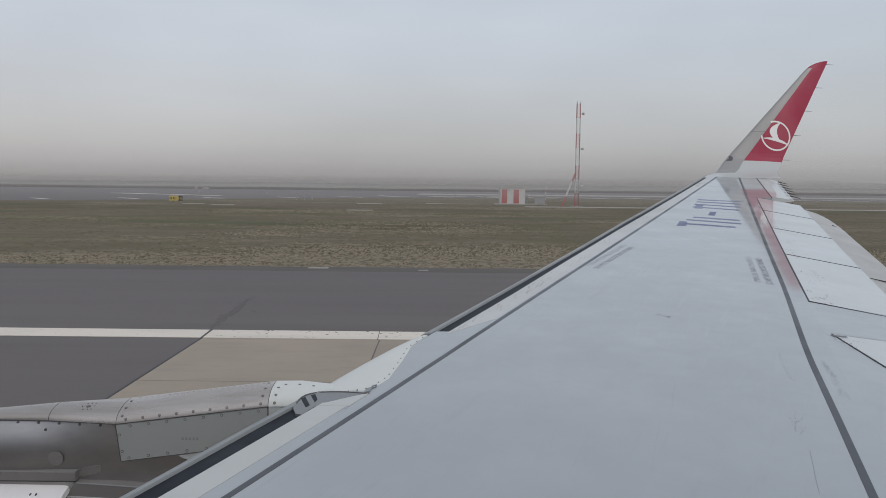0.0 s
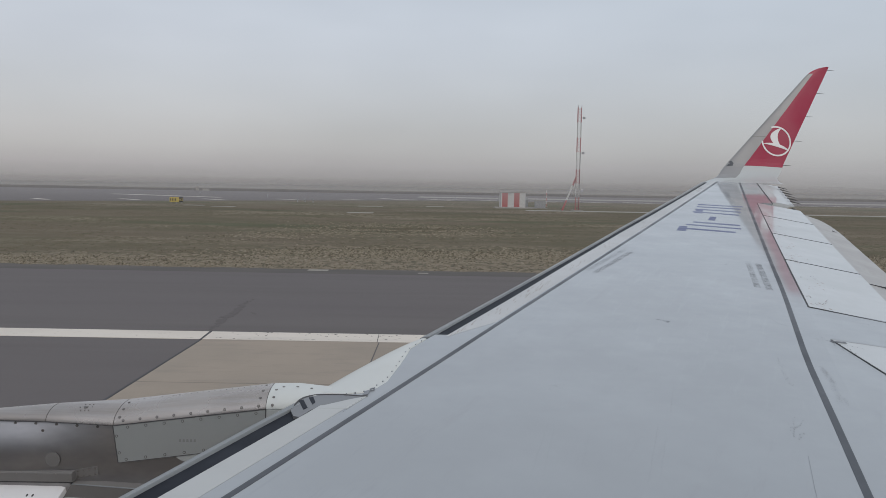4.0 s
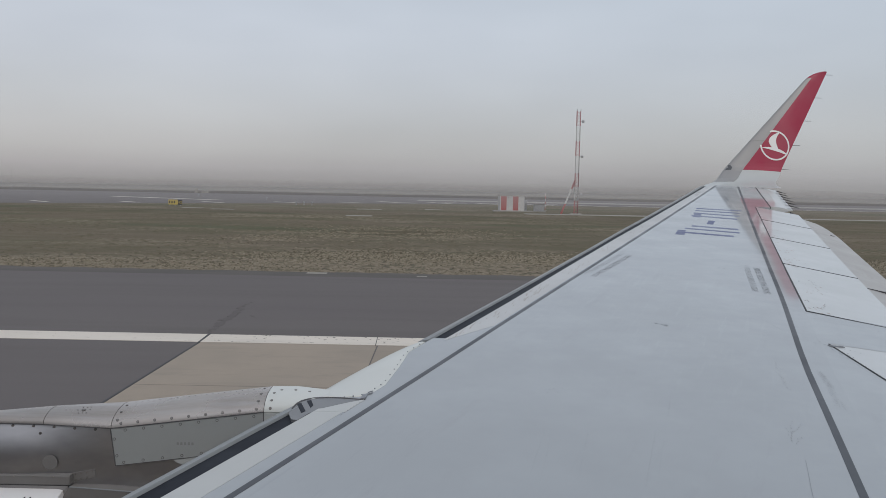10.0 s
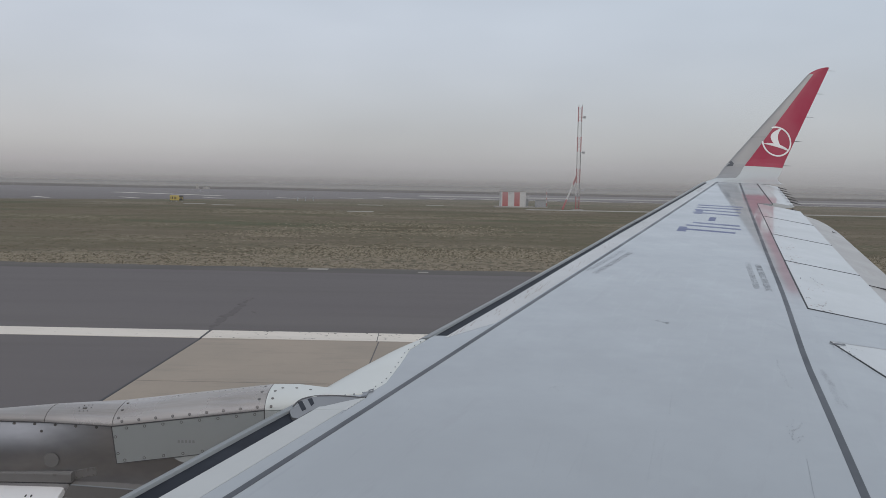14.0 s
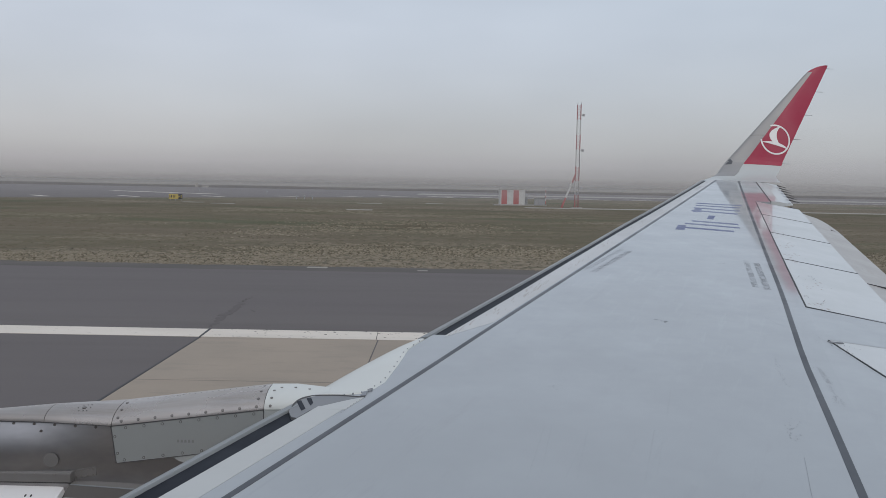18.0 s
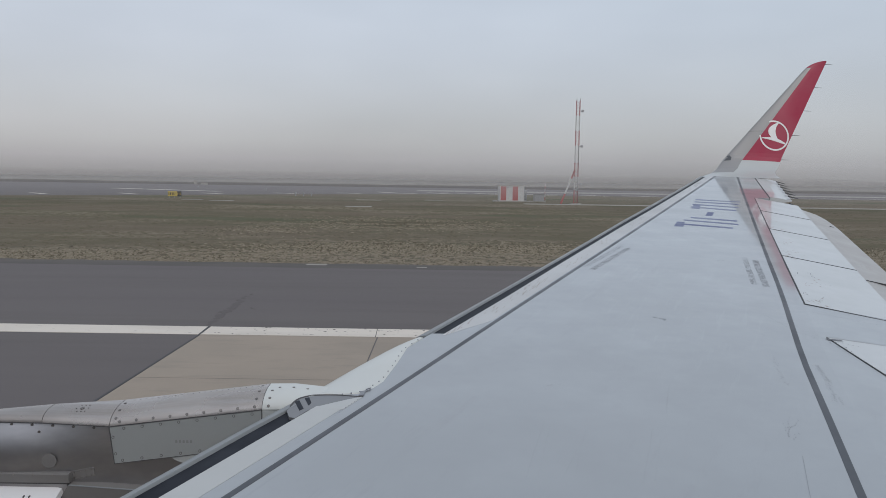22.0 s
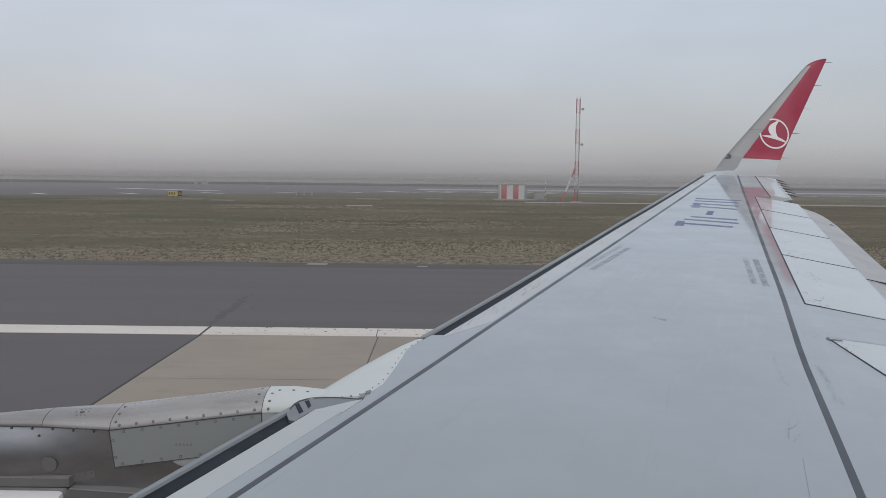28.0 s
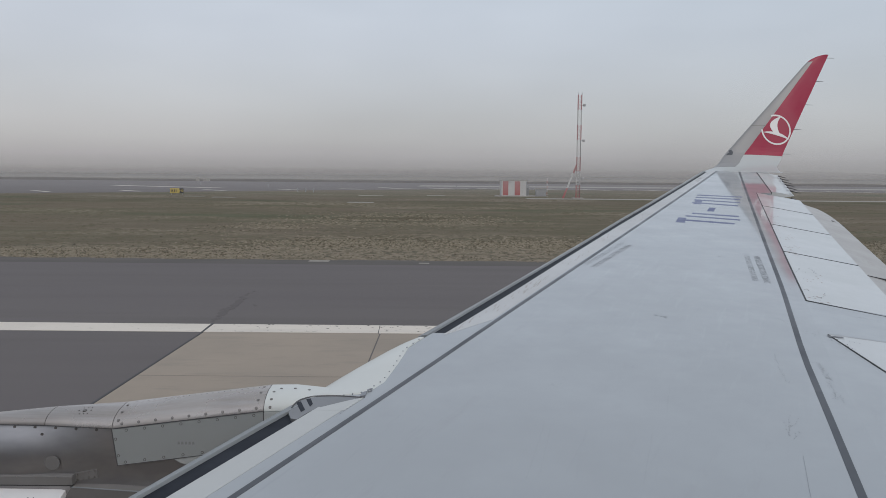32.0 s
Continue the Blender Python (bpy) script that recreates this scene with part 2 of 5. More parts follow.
# ground
k = Mat("dry_winter_grass", (0.146, 0.122, 0.088), 0.95, spec=0.15)
k.mix(k.noise(0.05, 5, 0.6, (0.35, 1, 1), 0.42, 0.6), (0.112, 0.105, 0.066), 0.9)
k.mix(k.noise(0.35, 6, 0.7, (0.45, 1, 1), 0.47, 0.66), (0.186, 0.160, 0.120), 0.7)
k.mix(k.noise(3.5, 4, 0.7, (0.5, 1, 1), 0.5, 0.72), (0.085, 0.08, 0.05), 0.5)
k.mix(k.both(k.noise(0.07, 4, 0.6, (0.45, 1, 1), 0.50, 0.62), k.noise(1.0, 5, 0.72, (2, 1, 1), 0.47, 0.55)), (0.27, 0.23, 0.172), 0.65)
k.mix(k.noise(0.09, 3, 0.5, (0.3, 1, 1), 0.58, 0.68), (0.080, 0.098, 0.056), 0.55)
k.bump(k.noise(6, 5, 0.7), 0.5, 0.08)
M_GRASS = k.m
k = Mat("dry_verge_earth", (0.150, 0.128, 0.092), 0.95, spec=0.15)
k.mix(k.noise(0.5, 5, 0.65, (0.35, 1, 1), 0.42, 0.66), (0.118, 0.108, 0.075), 0.9)
k.mix(k.both(k.noise(0.16, 4, 0.6, (0.3, 1, 1), 0.36, 0.52), k.noise(1.1, 5, 0.7, (2, 1, 1), 0.45, 0.51)), (0.262, 0.222, 0.166), 0.8)
k.mix(k.noise(1.4, 4, 0.7, (2, 1, 1), 0.54, 0.62), (0.085, 0.078, 0.054), 0.8)
k.bump(k.noise(9, 5, 0.7), 0.5, 0.06)
M_VERGE = k.m
k = Mat("worn_asphalt", (0.118, 0.107, 0.107), 0.88, spec=0.3)
k.mix(k.noise(0.08, 4, 0.55, (0.2, 1, 1), 0.38, 0.66), (0.135, 0.124, 0.12), 0.8)
k.mix(k.noise(0.7, 4, 0.6, (0.08, 1, 1), 0.45, 0.7), (0.105, 0.096, 0.093), 0.6)
k.mix(k.noise(60, 3, 0.7, (1, 1, 1), 0.45, 0.75), (0.16, 0.15, 0.147), 0.35)
k.bump(k.noise(80, 3), 0.25, 0.005)
M_ASPHALT = k.m
k = Mat("dark_shoulder_asphalt", (0.095, 0.088, 0.083), 0.9, spec=0.25)
k.mix(k.noise(0.4, 5, 0.6, (0.3, 1, 1), 0.42, 0.66), (0.125, 0.115, 0.105), 0.8)
k.bump(k.noise(60, 3), 0.3, 0.005)
M_SHOULDER = k.m
k = Mat("dark_earth_bank", (0.075, 0.068, 0.064), 0.95, spec=0.1)
k.mix(k.noise(0.15, 4, 0.6, (0.3, 1, 1), 0.4, 0.65), (0.10, 0.092, 0.082), 0.8)
M_BANK = k.m
k = Mat("broken_earth_stone", (0.235, 0.205, 0.160), 0.95, spec=0.1)
k.mix(k.geo.outputs["Random Per Island"], (0.14, 0.122, 0.095), 0.9)
M_STONE = k.m
k = Mat("tar_stain", (0.107, 0.098, 0.096), 0.9, spec=0.25)
k.mix(k.noise(1.2, 5, 0.7), (0.118, 0.108, 0.107), 0.9)
M_TAR = k.m
k = Mat("beige_concrete", (0.315, 0.268, 0.218), 0.85, spec=0.3)
k.mix(k.noise(0.35, 5, 0.6, (1, 1, 1), 0.4, 0.66), (0.255, 0.225, 0.187), 0.7)
k.mix(k.noise(2.5, 5, 0.65, (0.25, 1, 1), 0.52, 0.74), (0.21, 0.19, 0.165), 0.6)
k.mix(k.noise(40, 3, 0.7), (0.33, 0.29, 0.245), 0.3)
k.vary(0.05).bump(k.noise(50, 3), 0.2, 0.004)
M_CONCRETE = k.m
k = Mat("pale_concrete", (0.33, 0.315, 0.285), 0.88, spec=0.3)
k.mix(k.noise(0.6, 5, 0.6), (0.24, 0.228, 0.205), 0.7)
k.mix(k.noise(8, 4, 0.7, (1, 1, 1), 0.55, 0.75), (0.16, 0.15, 0.13), 0.5)
M_PALE = k.m


def road_paint(name, color, worn, amount):
    k = Mat(name, color, 0.7, spec=0.3)
    k.mix(k.noise(9, 5, 0.75, (0.4, 1, 1), 0.62, 0.66), worn, amount)
    k.mix(k.noise(0.9, 4, 0.6, (0.3, 1, 1), 0.45, 0.7), tuple(c * 0.8 for c in color), 0.5)
    return k.m


M_LINE = road_paint("white_runway_paint", (0.63, 0.585, 0.52), (0.2, 0.185, 0.16), 0.8)
M_YELLOW = road_paint("yellow_taxi_paint", (0.62, 0.44, 0.07), (0.2, 0.17, 0.09), 0.5)
k = Mat("hillside_scrub", (0.075, 0.068, 0.045), 0.95, spec=0.1)
k.mix(k.noise(0.02, 5, 0.6, (0.4, 1, 2), 0.42, 0.62), (0.15, 0.125, 0.085), 0.9)
k.mix(k.noise(0.09, 5, 0.65, (0.4, 1, 2), 0.46, 0.66), (0.04, 0.042, 0.026), 0.8)
M_HILL = k.m
# haze put into the hills' alpha: they turn clear from the top down
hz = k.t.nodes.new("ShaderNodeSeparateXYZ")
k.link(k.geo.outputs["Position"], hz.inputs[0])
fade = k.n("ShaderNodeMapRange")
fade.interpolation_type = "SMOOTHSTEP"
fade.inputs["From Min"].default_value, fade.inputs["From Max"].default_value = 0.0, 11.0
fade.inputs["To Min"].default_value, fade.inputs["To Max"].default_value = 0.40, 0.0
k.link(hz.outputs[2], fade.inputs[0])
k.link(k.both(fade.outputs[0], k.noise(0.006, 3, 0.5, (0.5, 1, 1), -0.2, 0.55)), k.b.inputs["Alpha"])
# Red and white are dulled to put the haze into the paint.
k = Mat("hazed_red_paint", (0.38, 0.105, 0.10), 0.5)
k.mix(k.noise(3, 4), (0.31, 0.10, 0.095), 0.5)
M_MARKRED = k.m
k = Mat("hazed_white_paint", (0.52, 0.52, 0.51), 0.5)
k.mix(k.noise(3, 4), (0.42, 0.415, 0.40), 0.5)
M_MARKWHITE = k.m
k = Mat("galvanised_steel", (0.38, 0.39, 0.40), 0.5, 0.7)
k.mix(k.noise(6, 4), (0.28, 0.29, 0.30), 0.6)
M_STEEL = k.m
k = Mat("sign_yellow", (0.46, 0.36, 0.09), 0.5)
k.mix(k.noise(5, 4), (0.6, 0.42, 0.04), 0.4)
M_SIGNY = k.m
k = Mat("sign_black", (0.02, 0.02, 0.02), 0.5)
M_SIGNK = k.m
k = Mat("grass_blade", (0.265, 0.234, 0.182), 0.9, spec=0.1)
ri = k.geo.outputs["Random Per Island"]
k.mix(ri, (0.165, 0.147, 0.108), 0.9)
M_BLADE = k.m
k = Mat("dark_tuft_and_gap", (0.122, 0.104, 0.074), 0.9, spec=0.1)
k.mix(k.geo.outputs["Random Per Island"], (0.075, 0.066, 0.044), 0.9)
M_TUFT = k.m
k = Mat("field_clump", (0.115, 0.104, 0.070), 0.95, spec=0.1)
k.mix(k.geo.outputs["Random Per Island"], (0.15, 0.128, 0.092), 0.9)
M_FIELD = k.m


def mist_material(name, density, low, base, top):
    """Thin drifting mist: mostly clear, thickest low over the ground."""
    m = bpy.data.materials.new(name)
    m.use_nodes = True
    t = m.node_tree
    t.nodes.clear()
    out = t.nodes.new("ShaderNodeOutputMaterial")
    clear = t.nodes.new("ShaderNodeBsdfTransparent")
    veil = t.nodes.new("ShaderNodeBsdfDiffuse")
    veil.inputs["Color"].default_value = (0.825, 0.812, 0.825, 1)
    glow = t.nodes.new("ShaderNodeBsdfTranslucent")
    glow.inputs["Color"].default_value = (0.825, 0.812, 0.825, 1)
    both = t.nodes.new("ShaderNodeMixShader")
    t.links.new(veil.outputs[0], both.inputs[1])
    t.links.new(glow.outputs[0], both.inputs[2])
    geo = t.nodes.new("ShaderNodeNewGeometry")
    sp = t.nodes.new("ShaderNodeSeparateXYZ")
    t.links.new(geo.outputs["Position"], sp.inputs[0])
    up = t.nodes.new("ShaderNodeMapRange")
    up.interpolation_type = "SMOOTHSTEP"
    up.inputs["From Min"].default_value, up.inputs["From Max"].default_value = low, base
    t.links.new(sp.outputs[2], up.inputs[0])
    down = t.nodes.new("ShaderNodeMapRange")
    down.interpolation_type = "SMOOTHSTEP"
    down.inputs["From Min"].default_value, down.inputs["From Max"].default_value = base, top
    down.inputs["To Min"].default_value, down.inputs["To Max"].default_value = 1, 0
    t.links.new(sp.outputs[2], down.inputs[0])
    nz = t.nodes.new("ShaderNodeTexNoise")
    nz.inputs["Scale"].default_value, nz.inputs["Detail"].default_value = 0.012, 1
    mp = t.nodes.new("ShaderNodeMapping")
    mp.inputs["Scale"].default_value = (0.6, 1, 2.5)
    t.links.new(geo.outputs["Position"], mp.inputs[0])
    t.links.new(mp.outputs[0], nz.inputs["Vector"])
    vr = t.nodes.new("ShaderNodeMapRange")
    vr.inputs["From Min"].default_value, vr.inputs["From Max"].default_value = 0.3, 0.7
    vr.inputs["To Min"].default_value, vr.inputs["To Max"].default_value = density * 0.92, density * 1.06
    t.links.new(nz.outputs[0], vr.inputs[0])
    a = t.nodes.new("ShaderNodeMath")
    a.operation = "MULTIPLY"
    t.links.new(up.outputs[0], a.inputs[0])
    t.links.new(down.outputs[0], a.inputs[1])
    b = t.nodes.new("ShaderNodeMath")
    b.operation = "MULTIPLY"
    t.links.new(a.outputs[0], b.inputs[0])
    t.links.new(vr.outputs[0], b.inputs[1])
    mx = t.nodes.new("ShaderNodeMixShader")
    t.links.new(b.outputs[0], mx.inputs[0])
    t.links.new(clear.outputs[0], mx.inputs[1])
    t.links.new(both.outputs[0], mx.inputs[2])
    t.links.new(mx.outputs[0], out.inputs[0])
    return m


# ---- mesh tools ----
def part(name, bm, material, parent=None, label="", smooth=False):
    """Links a bmesh as one mesh object, under parent where given."""
    bmesh.ops.recalc_face_normals(bm, faces=bm.faces)
    me = bpy.data.meshes.new(name)
    bm.to_mesh(me)
    bm.free()
    me.materials.append(material)
    if smooth:
        for p in me.polygons:
            p.use_smooth = True
        me.set_sharp_from_angle(angle=radians(38))
    ob = new(name, me)
    ob.parent = parent
    if label:
        tagged(ob, label)
    return ob


def loft(rings, closed=True, caps=True):
    """A bmesh skin through rings of equal length."""
    bm = bmesh.new()
    vs = [[bm.verts.new(p) for p in r] for r in rings]
    n = len(vs[0])
    for a, b in zip(vs, vs[1:]):
        for i in range(n if closed else n - 1):
            j = (i + 1) % n
            bm.faces.new((a[i], a[j], b[j], b[i]))
    if caps and closed:
        bm.faces.new(vs[0][::-1])
        bm.faces.new(vs[-1])
    return bm


def box(x0, x1, y0, y1, z0, z1, bevel=0.0):
    bm = bmesh.new()
    bmesh.ops.create_cube(bm, size=1)
    for v in bm.verts:
        v.co = Vector(((x0 + x1) / 2 + v.co.x * (x1 - x0), (y0 + y1) / 2 + v.co.y * (y1 - y0), (z0 + z1) / 2 + v.co.z * (z1 - z0)))
    if bevel:
        bmesh.ops.bevel(bm, geom=bm.edges[:], offset=bevel, segments=2, affect="EDGES", profile=0.5)
    return bm


def rod(a, b, r0, r1=None, n=8):
    """A tapered round bar from a to b."""
    a, b = Vector(a), Vector(b)
    r1 = r0 if r1 is None else r1
    q = (b - a).to_track_quat("Z", "Y").to_matrix()
    ring = lambda c, r: [c + q @ Vector((r * math.cos(2 * math.pi * i / n), r * math.sin(2 * math.pi * i / n), 0)) for i in range(n)]
    return loft([ring(a, r0), ring(b, r1)])


def join(bms):
    out = bmesh.new()
    for b in bms:
        me = bpy.data.meshes.new("tmp")
        b.to_mesh(me)
        b.free()
        out.from_mesh(me)
        bpy.data.meshes.remove(me)
    return out


def flat(points, z0, z1):
    """A prism over a polygon in plan."""
    return loft([[(x, y, z0) for x, y in points], [(x, y, z1) for x, y in points]])


def mesh_of(name, verts, faces, material, parent=None):
    me = bpy.data.meshes.new(name)
    me.from_pydata(verts, [], faces)
    me.update()
    me.materials.append(material)
    ob = new(name, me)
    ob.parent = parent
    return ob


# ---- the airliner: wing, engine, fuselage ----
def zw(y):
    """Height of the wing's upper skin at span station y, bent up by lift."""
    return 2.73 + 0.1 * y + 0.11 * (max(0.0, min(y, 15.5)) / 15) ** 2


def lip(y):
    return -2.55 + 0.495 * y


def seal_back(y):
    """Rear edge of the slat seal."""
    return lip(y) + float(np.interp(y, (3.7, 4.85, 5.9, 7.2, 9.0, 10.5, 15.0), (0.135, 0.156, 0.153, 0.130, 0.117, 0.128, 0.137)))


def seal_front(y):
    """Front edge of the slat seal."""
    return lip(y) + float(np.interp(y, (2.8, 3.6, 4.8, 5.6, 8.2, 9.4, 10.7, 14.0), (0.027, 0.025, 0.066, 0.060, 0.055, 0.044, 0.058, 0.075)))


def nose(y):
    """Front of the slat as seen from above."""
    return lip(y) + float(np.interp(y, (2.8, 3.6, 4.9, 6.2, 8.4, 9.6, 11.0, 13.0), (-0.028, -0.034, 0.003, 0.009, 0.001, -0.010, 0.001, 0.012)))


def line_front(y):
    return -2.17 + 0.49 * y + float(np.interp(y, (3.5, 4.3, 5.2, 6.5), (0.003, 0.0, -0.008, -0.012)))


def line_rear(y):
    return 2.14 + (y - 4.55) * (0.315 if y < 4.55 else 0.336) - 0.007 * max(0.0, y - 6.6) + 0.018 * min(1.0, max(0.0, (y - 4.55) / 1.5))


def hinge(y):
    return line_rear(y) + 0.145


def spoiler_edge(y):
    return hinge(y) + 0.726 - 0.0135 * (y - 6.4)


TIP = 15.15


def stations(y0, y1, n):
    return [y0 + (y1 - y0) * i / n for i in range(n + 1)]


def on_skin(name, f0, f1, y0, y1, n, lo, hi, mat, parent, label=""):
    """A band on the upper skin between the chord lines f0 and f1."""
    rings = []
    for y in stations(y0, y1, n):
        z = zw(y)
        rings.append([(f0(y), y, z + lo), (f1(y), y, z + lo), (f1(y), y, z + hi), (f0(y), y, z + hi)])
    return part(name, loft(rings), mat, parent, label)


def skin_patch(name, pts, lo, hi, mat, parent, label="", drop=None):
    """A flat plate on the upper skin with the outline pts; drop(x, y) lowers it aft."""
    d = drop or (lambda x, y: 0.0)
    bm = loft([[(x, y, zw(y) - d(x, y) + lo) for x, y in pts], [(x, y, zw(y) - d(x, y) + hi) for x, y in pts]])
    return part(name, bm, mat, parent, label)


plane = tagged(new("airliner"), "grey-winged twin-jet airliner with a red upturned wing tip", "airliner")

# main wing box
rings = []
for y in stations(-0.25, TIP, 40):
    z, c = zw(y), hinge(y) - lip(y)
    x0, x1 = seal_back(y) - 0.002, hinge(y)
    th = 0.13 * c
    rings.append([(x0, y, z - 0.055), (x0 + 0.004, y, z), (line_front(y), y, z), (x1, y, z), (x1, y, z - 0.3 * th - 0.02), (x0 + 0.5 * c, y, z - th), (x0 + 0.08, y, z - 0.55 * th)])
wing = part("main_wing", loft(rings), M_WING, plane, "light grey painted wing skin with stencils and lines")

# inner trailing skin
rings = []
for y in stations(-0.25, 5.84, 12):
    z = zw(y)
    x0, x1 = hinge(y) - 0.001, 4.3 + 0.02 * y
    skew = 0.56 * max(0.0, (y - 4.5) / 1.34)
    rings.append([(x, y - skew * (x - x0), zw(y - skew * (x - x0)) - 0.0006 - d) for x, d in ((x0, 0), (x0 + 0.35 * (x1 - x0), 0.035), (x1, 0.16), (x1, 0.2), (x0, 0.3))])
part("inner_trailing_skin", loft(rings), M_WING, plane)

# slat: curved nose in front of a dark seal
for y0, y1, tag in ((-0.25, 3.745, "inner"), (4.85, 9.9, "outer"), (9.93, TIP - 0.1, "outer")):
    rings = []
    for y in stations(y0, y1, 14):
        z, x, s = zw(y), lip(y), 1 - 0.03 * y
        w = min(1.0, max(0.12, (3.76 - y) / 0.3)) if tag == "inner" else 1.0
        w *= 0.62
        xb, x = seal_front(y) + 0.001, nose(y)
        rings.append([(xb, y, z - 0.006), (xb - 0.010 * w, y, z + 0.002), (xb - 0.5 * (xb - x), y, z - 0.001), (x + 0.004, y, z - 0.012 * s), (x, y, z - 0.035 * s), (x + 0.002, y, z - 0.09 * s),
                      (x + 0.02, y, z - 0.17 * s), (x + 0.09, y, z - 0.22 * s), (x + 0.20, y, z - 0.2 * s), (xb, y, z - 0.06)])
    slat = part("slat", loft(rings), M_LIP, plane, "bare metal leading-edge slat", smooth=True)
    on_skin("slat_seal", seal_front, seal_back, y0, y1, 14, -0.06, -0.012, M_SEAL, slat, "black recessed seal")

# worn panel behind the seal and the two dark lines
on_skin("leading_edge_base", lambda y: lip(y) + 0.075, lambda y: seal_back(y) + 0.001, 3.70, 4.90, 8, -0.03, -0.0005, M_WING, wing)
on_skin("leading_edge_panel", lambda y: seal_back(y) + 0.002, lambda y: min(line_front(y) - 0.022, seal_back(y) + 0.013 + max(0, y - 4.86) * 0.6), 4.87, TIP - 0.05, 30, -0.01, 0.0012, M_LEAD, wing, "pale worn leading-edge panels")
on_skin("leading_edge_panel", lambda y: seal_back(y) + 0.001, lambda y: line_front(y) - 0.09, -0.2, 3.70, 10, -0.01, 0.0012, M_ROOT, wing, "pale worn leading-edge panels")
for y in (9.9, 12.0, 13.3):
    skin = [(lip(y) + 0.15, y), (line_front(y) - 0.07, y - 0.10), (line_front(y) - 0.07, y - 0.094), (lip(y) + 0.15, y + 0.005)]
    bm = loft([[(a, b, zw(b) + h) for a, b in skin] for h in (-0.004, 0.0014)])
    part("panel_joint", bm, M_WORN, wing)
on_skin("walkway_line", lambda y: line_front(y) - 0.008, lambda y: line_front(y) + 0.025, -0.2, TIP - 0.05, 40, -0.01, 0.0012, M_STRIPE, wing, "dark grey painted line")
on_skin("walkway_line", lambda y: line_rear(y) - 0.018, lambda y: line_rear(y) + 0.018, -0.2, TIP - 0.05, 40, -0.01, 0.0012, M_STRIPE, wing, "dark grey painted line")


# spoilers: hinged panels that fall away aft
def aft(x, y):
    return max(0.0, x - hinge(y)) * 0.11


SPOILER_SPANS = [(5.85, 7.73), (7.75, 9.32), (9.34, 10.78), (10.80, 12.12)]
for y0, y1 in SPOILER_SPANS:
    back = 0.42 if y0 < 6 else 0.22
    pts = [(hinge(y0) + 0.012, y0), (hinge(y1) + 0.012, y1), (spoiler_edge(y1 - 0.22), y1 - 0.22), (spoiler_edge(y0 - back), y0 - back)]
    wide = 0.010
    sp = skin_patch("spoiler", pts, -0.05, 0.002, M_PANEL, plane, "off-white painted spoiler panel", aft)
    skin_patch("spoiler_gap", [(hinge(y0), y0), (hinge(y1), y1), (hinge(y1) + 0.011, y1), (hinge(y0) + 0.011, y0)], -0.02, 0.0026, M_JOINT, sp)
    skin_patch("spoiler_gap", [(hinge(y0), y0 - wide), (hinge(y0), y0 + 0.006), (spoiler_edge(y0 - back), y0 - back + 0.006), (spoiler_edge(y0 - back), y0 - back - wide)], -0.03, 0.004, M_JOINT, sp, "", (lambda x, y: 0.056 * max(0.0, x - hinge(y))) if y0 < 6 else aft)


def inner_drop(x, y):
    return 0.0006 + 0.1 * max(0.0, x - hinge(y)) / (4.3 + 0.02 * y - hinge(y))


sp = skin_patch("spoiler", [(2.50, 2.3), (2.50, 3.2), (2.50, 4.1), (2.50, 4.98), (3.07, 4.80), (3.05, 4.1), (3.0, 3.2), (2.9, 2.3)], -0.05, 0.0025, M_PANEL, plane, "off-white painted spoiler panel", inner_drop)
for ya, yb in ((2.3, 3.2), (3.2, 4.1), (4.1, 4.99)):
    skin_patch("spoiler_gap", [(2.492, ya), (2.492, yb), (2.501, yb), (2.501, ya)], -0.02, 0.003, M_JOINT, sp, "", inner_drop)
skin_patch("spoiler_gap", [(2.50, 4.98), (2.50, 5.005), (3.07, 4.825), (3.07, 4.80)], -0.02, 0.002, M_WORN, sp, "", inner_drop)

# flaps, drooped for take-off
rings = []
for y in stations(5.2, 12.25, 24):
    z = zw(y)
    xf, xt = spoiler_edge(y - 0.22) - 0.1, float(np.interp(y, (5.0, 8.0, 10.7, 11.3, 11.8, 12.1, 12.3), (3.64, 4.58, 5.41, 5.57, 5.67, 5.70, 5.66)))
    rings.append([(xf, y, z - 0.13), (xf + 0.06, y, z - 0.095), (xf + 0.5 * (xt - xf), y, z - 0.135), (xt, y, z - 0.20), (xt, y, z - 0.212), (xf + 0.4 * (xt - xf), y, z - 0.3), (xf, y, z - 0.25)])
flap = part("flap", loft(rings), M_FLAP, plane, "off-white trailing-edge flap, drooped")
for x, y, d, ln in ((5.30, 10.72, 0.185, 0.17), (5.46, 12.36, 0.11, 0.16), (5.54, 12.20, 0.165, 0.15)):
    part("track_tip", rod((x, y, zw(y) - d), (x + ln, y, zw(y) - d - 0.05), 0.022, 0.004, 8), M_THIN, flap, "dark pointed track tip")
part("flap_joint", loft([[(x, y + d, zw(y) - drop + h) for x, y, d, drop in ((3.97, 7.29, 0.0, 0.118), (4.35, 7.17, 0.0, 0.175), (4.35, 7.17, 0.012, 0.175), (3.97, 7.29, 0.012, 0.118))] for h in (-0.02, 0.004)]), M_JOINT, flap)
rings = []
for y in stations(0.0, 5.1, 6):
    z = zw(y)
    xf, xt = 4.15, 5.2
    rings.append([(xf, y, z - 0.2), (xf + 0.1, y, z - 0.17), (xt, y, z - 0.42), (xt, y, z - 0.43), (xf, y, z - 0.4)])
part("flap", loft(rings), M_PANEL, plane, "off-white trailing-edge flap, drooped")


def aileron_hinge(y):
    return 5.10 + 0.309 * (y - 12.26)


def tip_edge(y):
    return 5.42 + 0.325 * (y - 12.15)


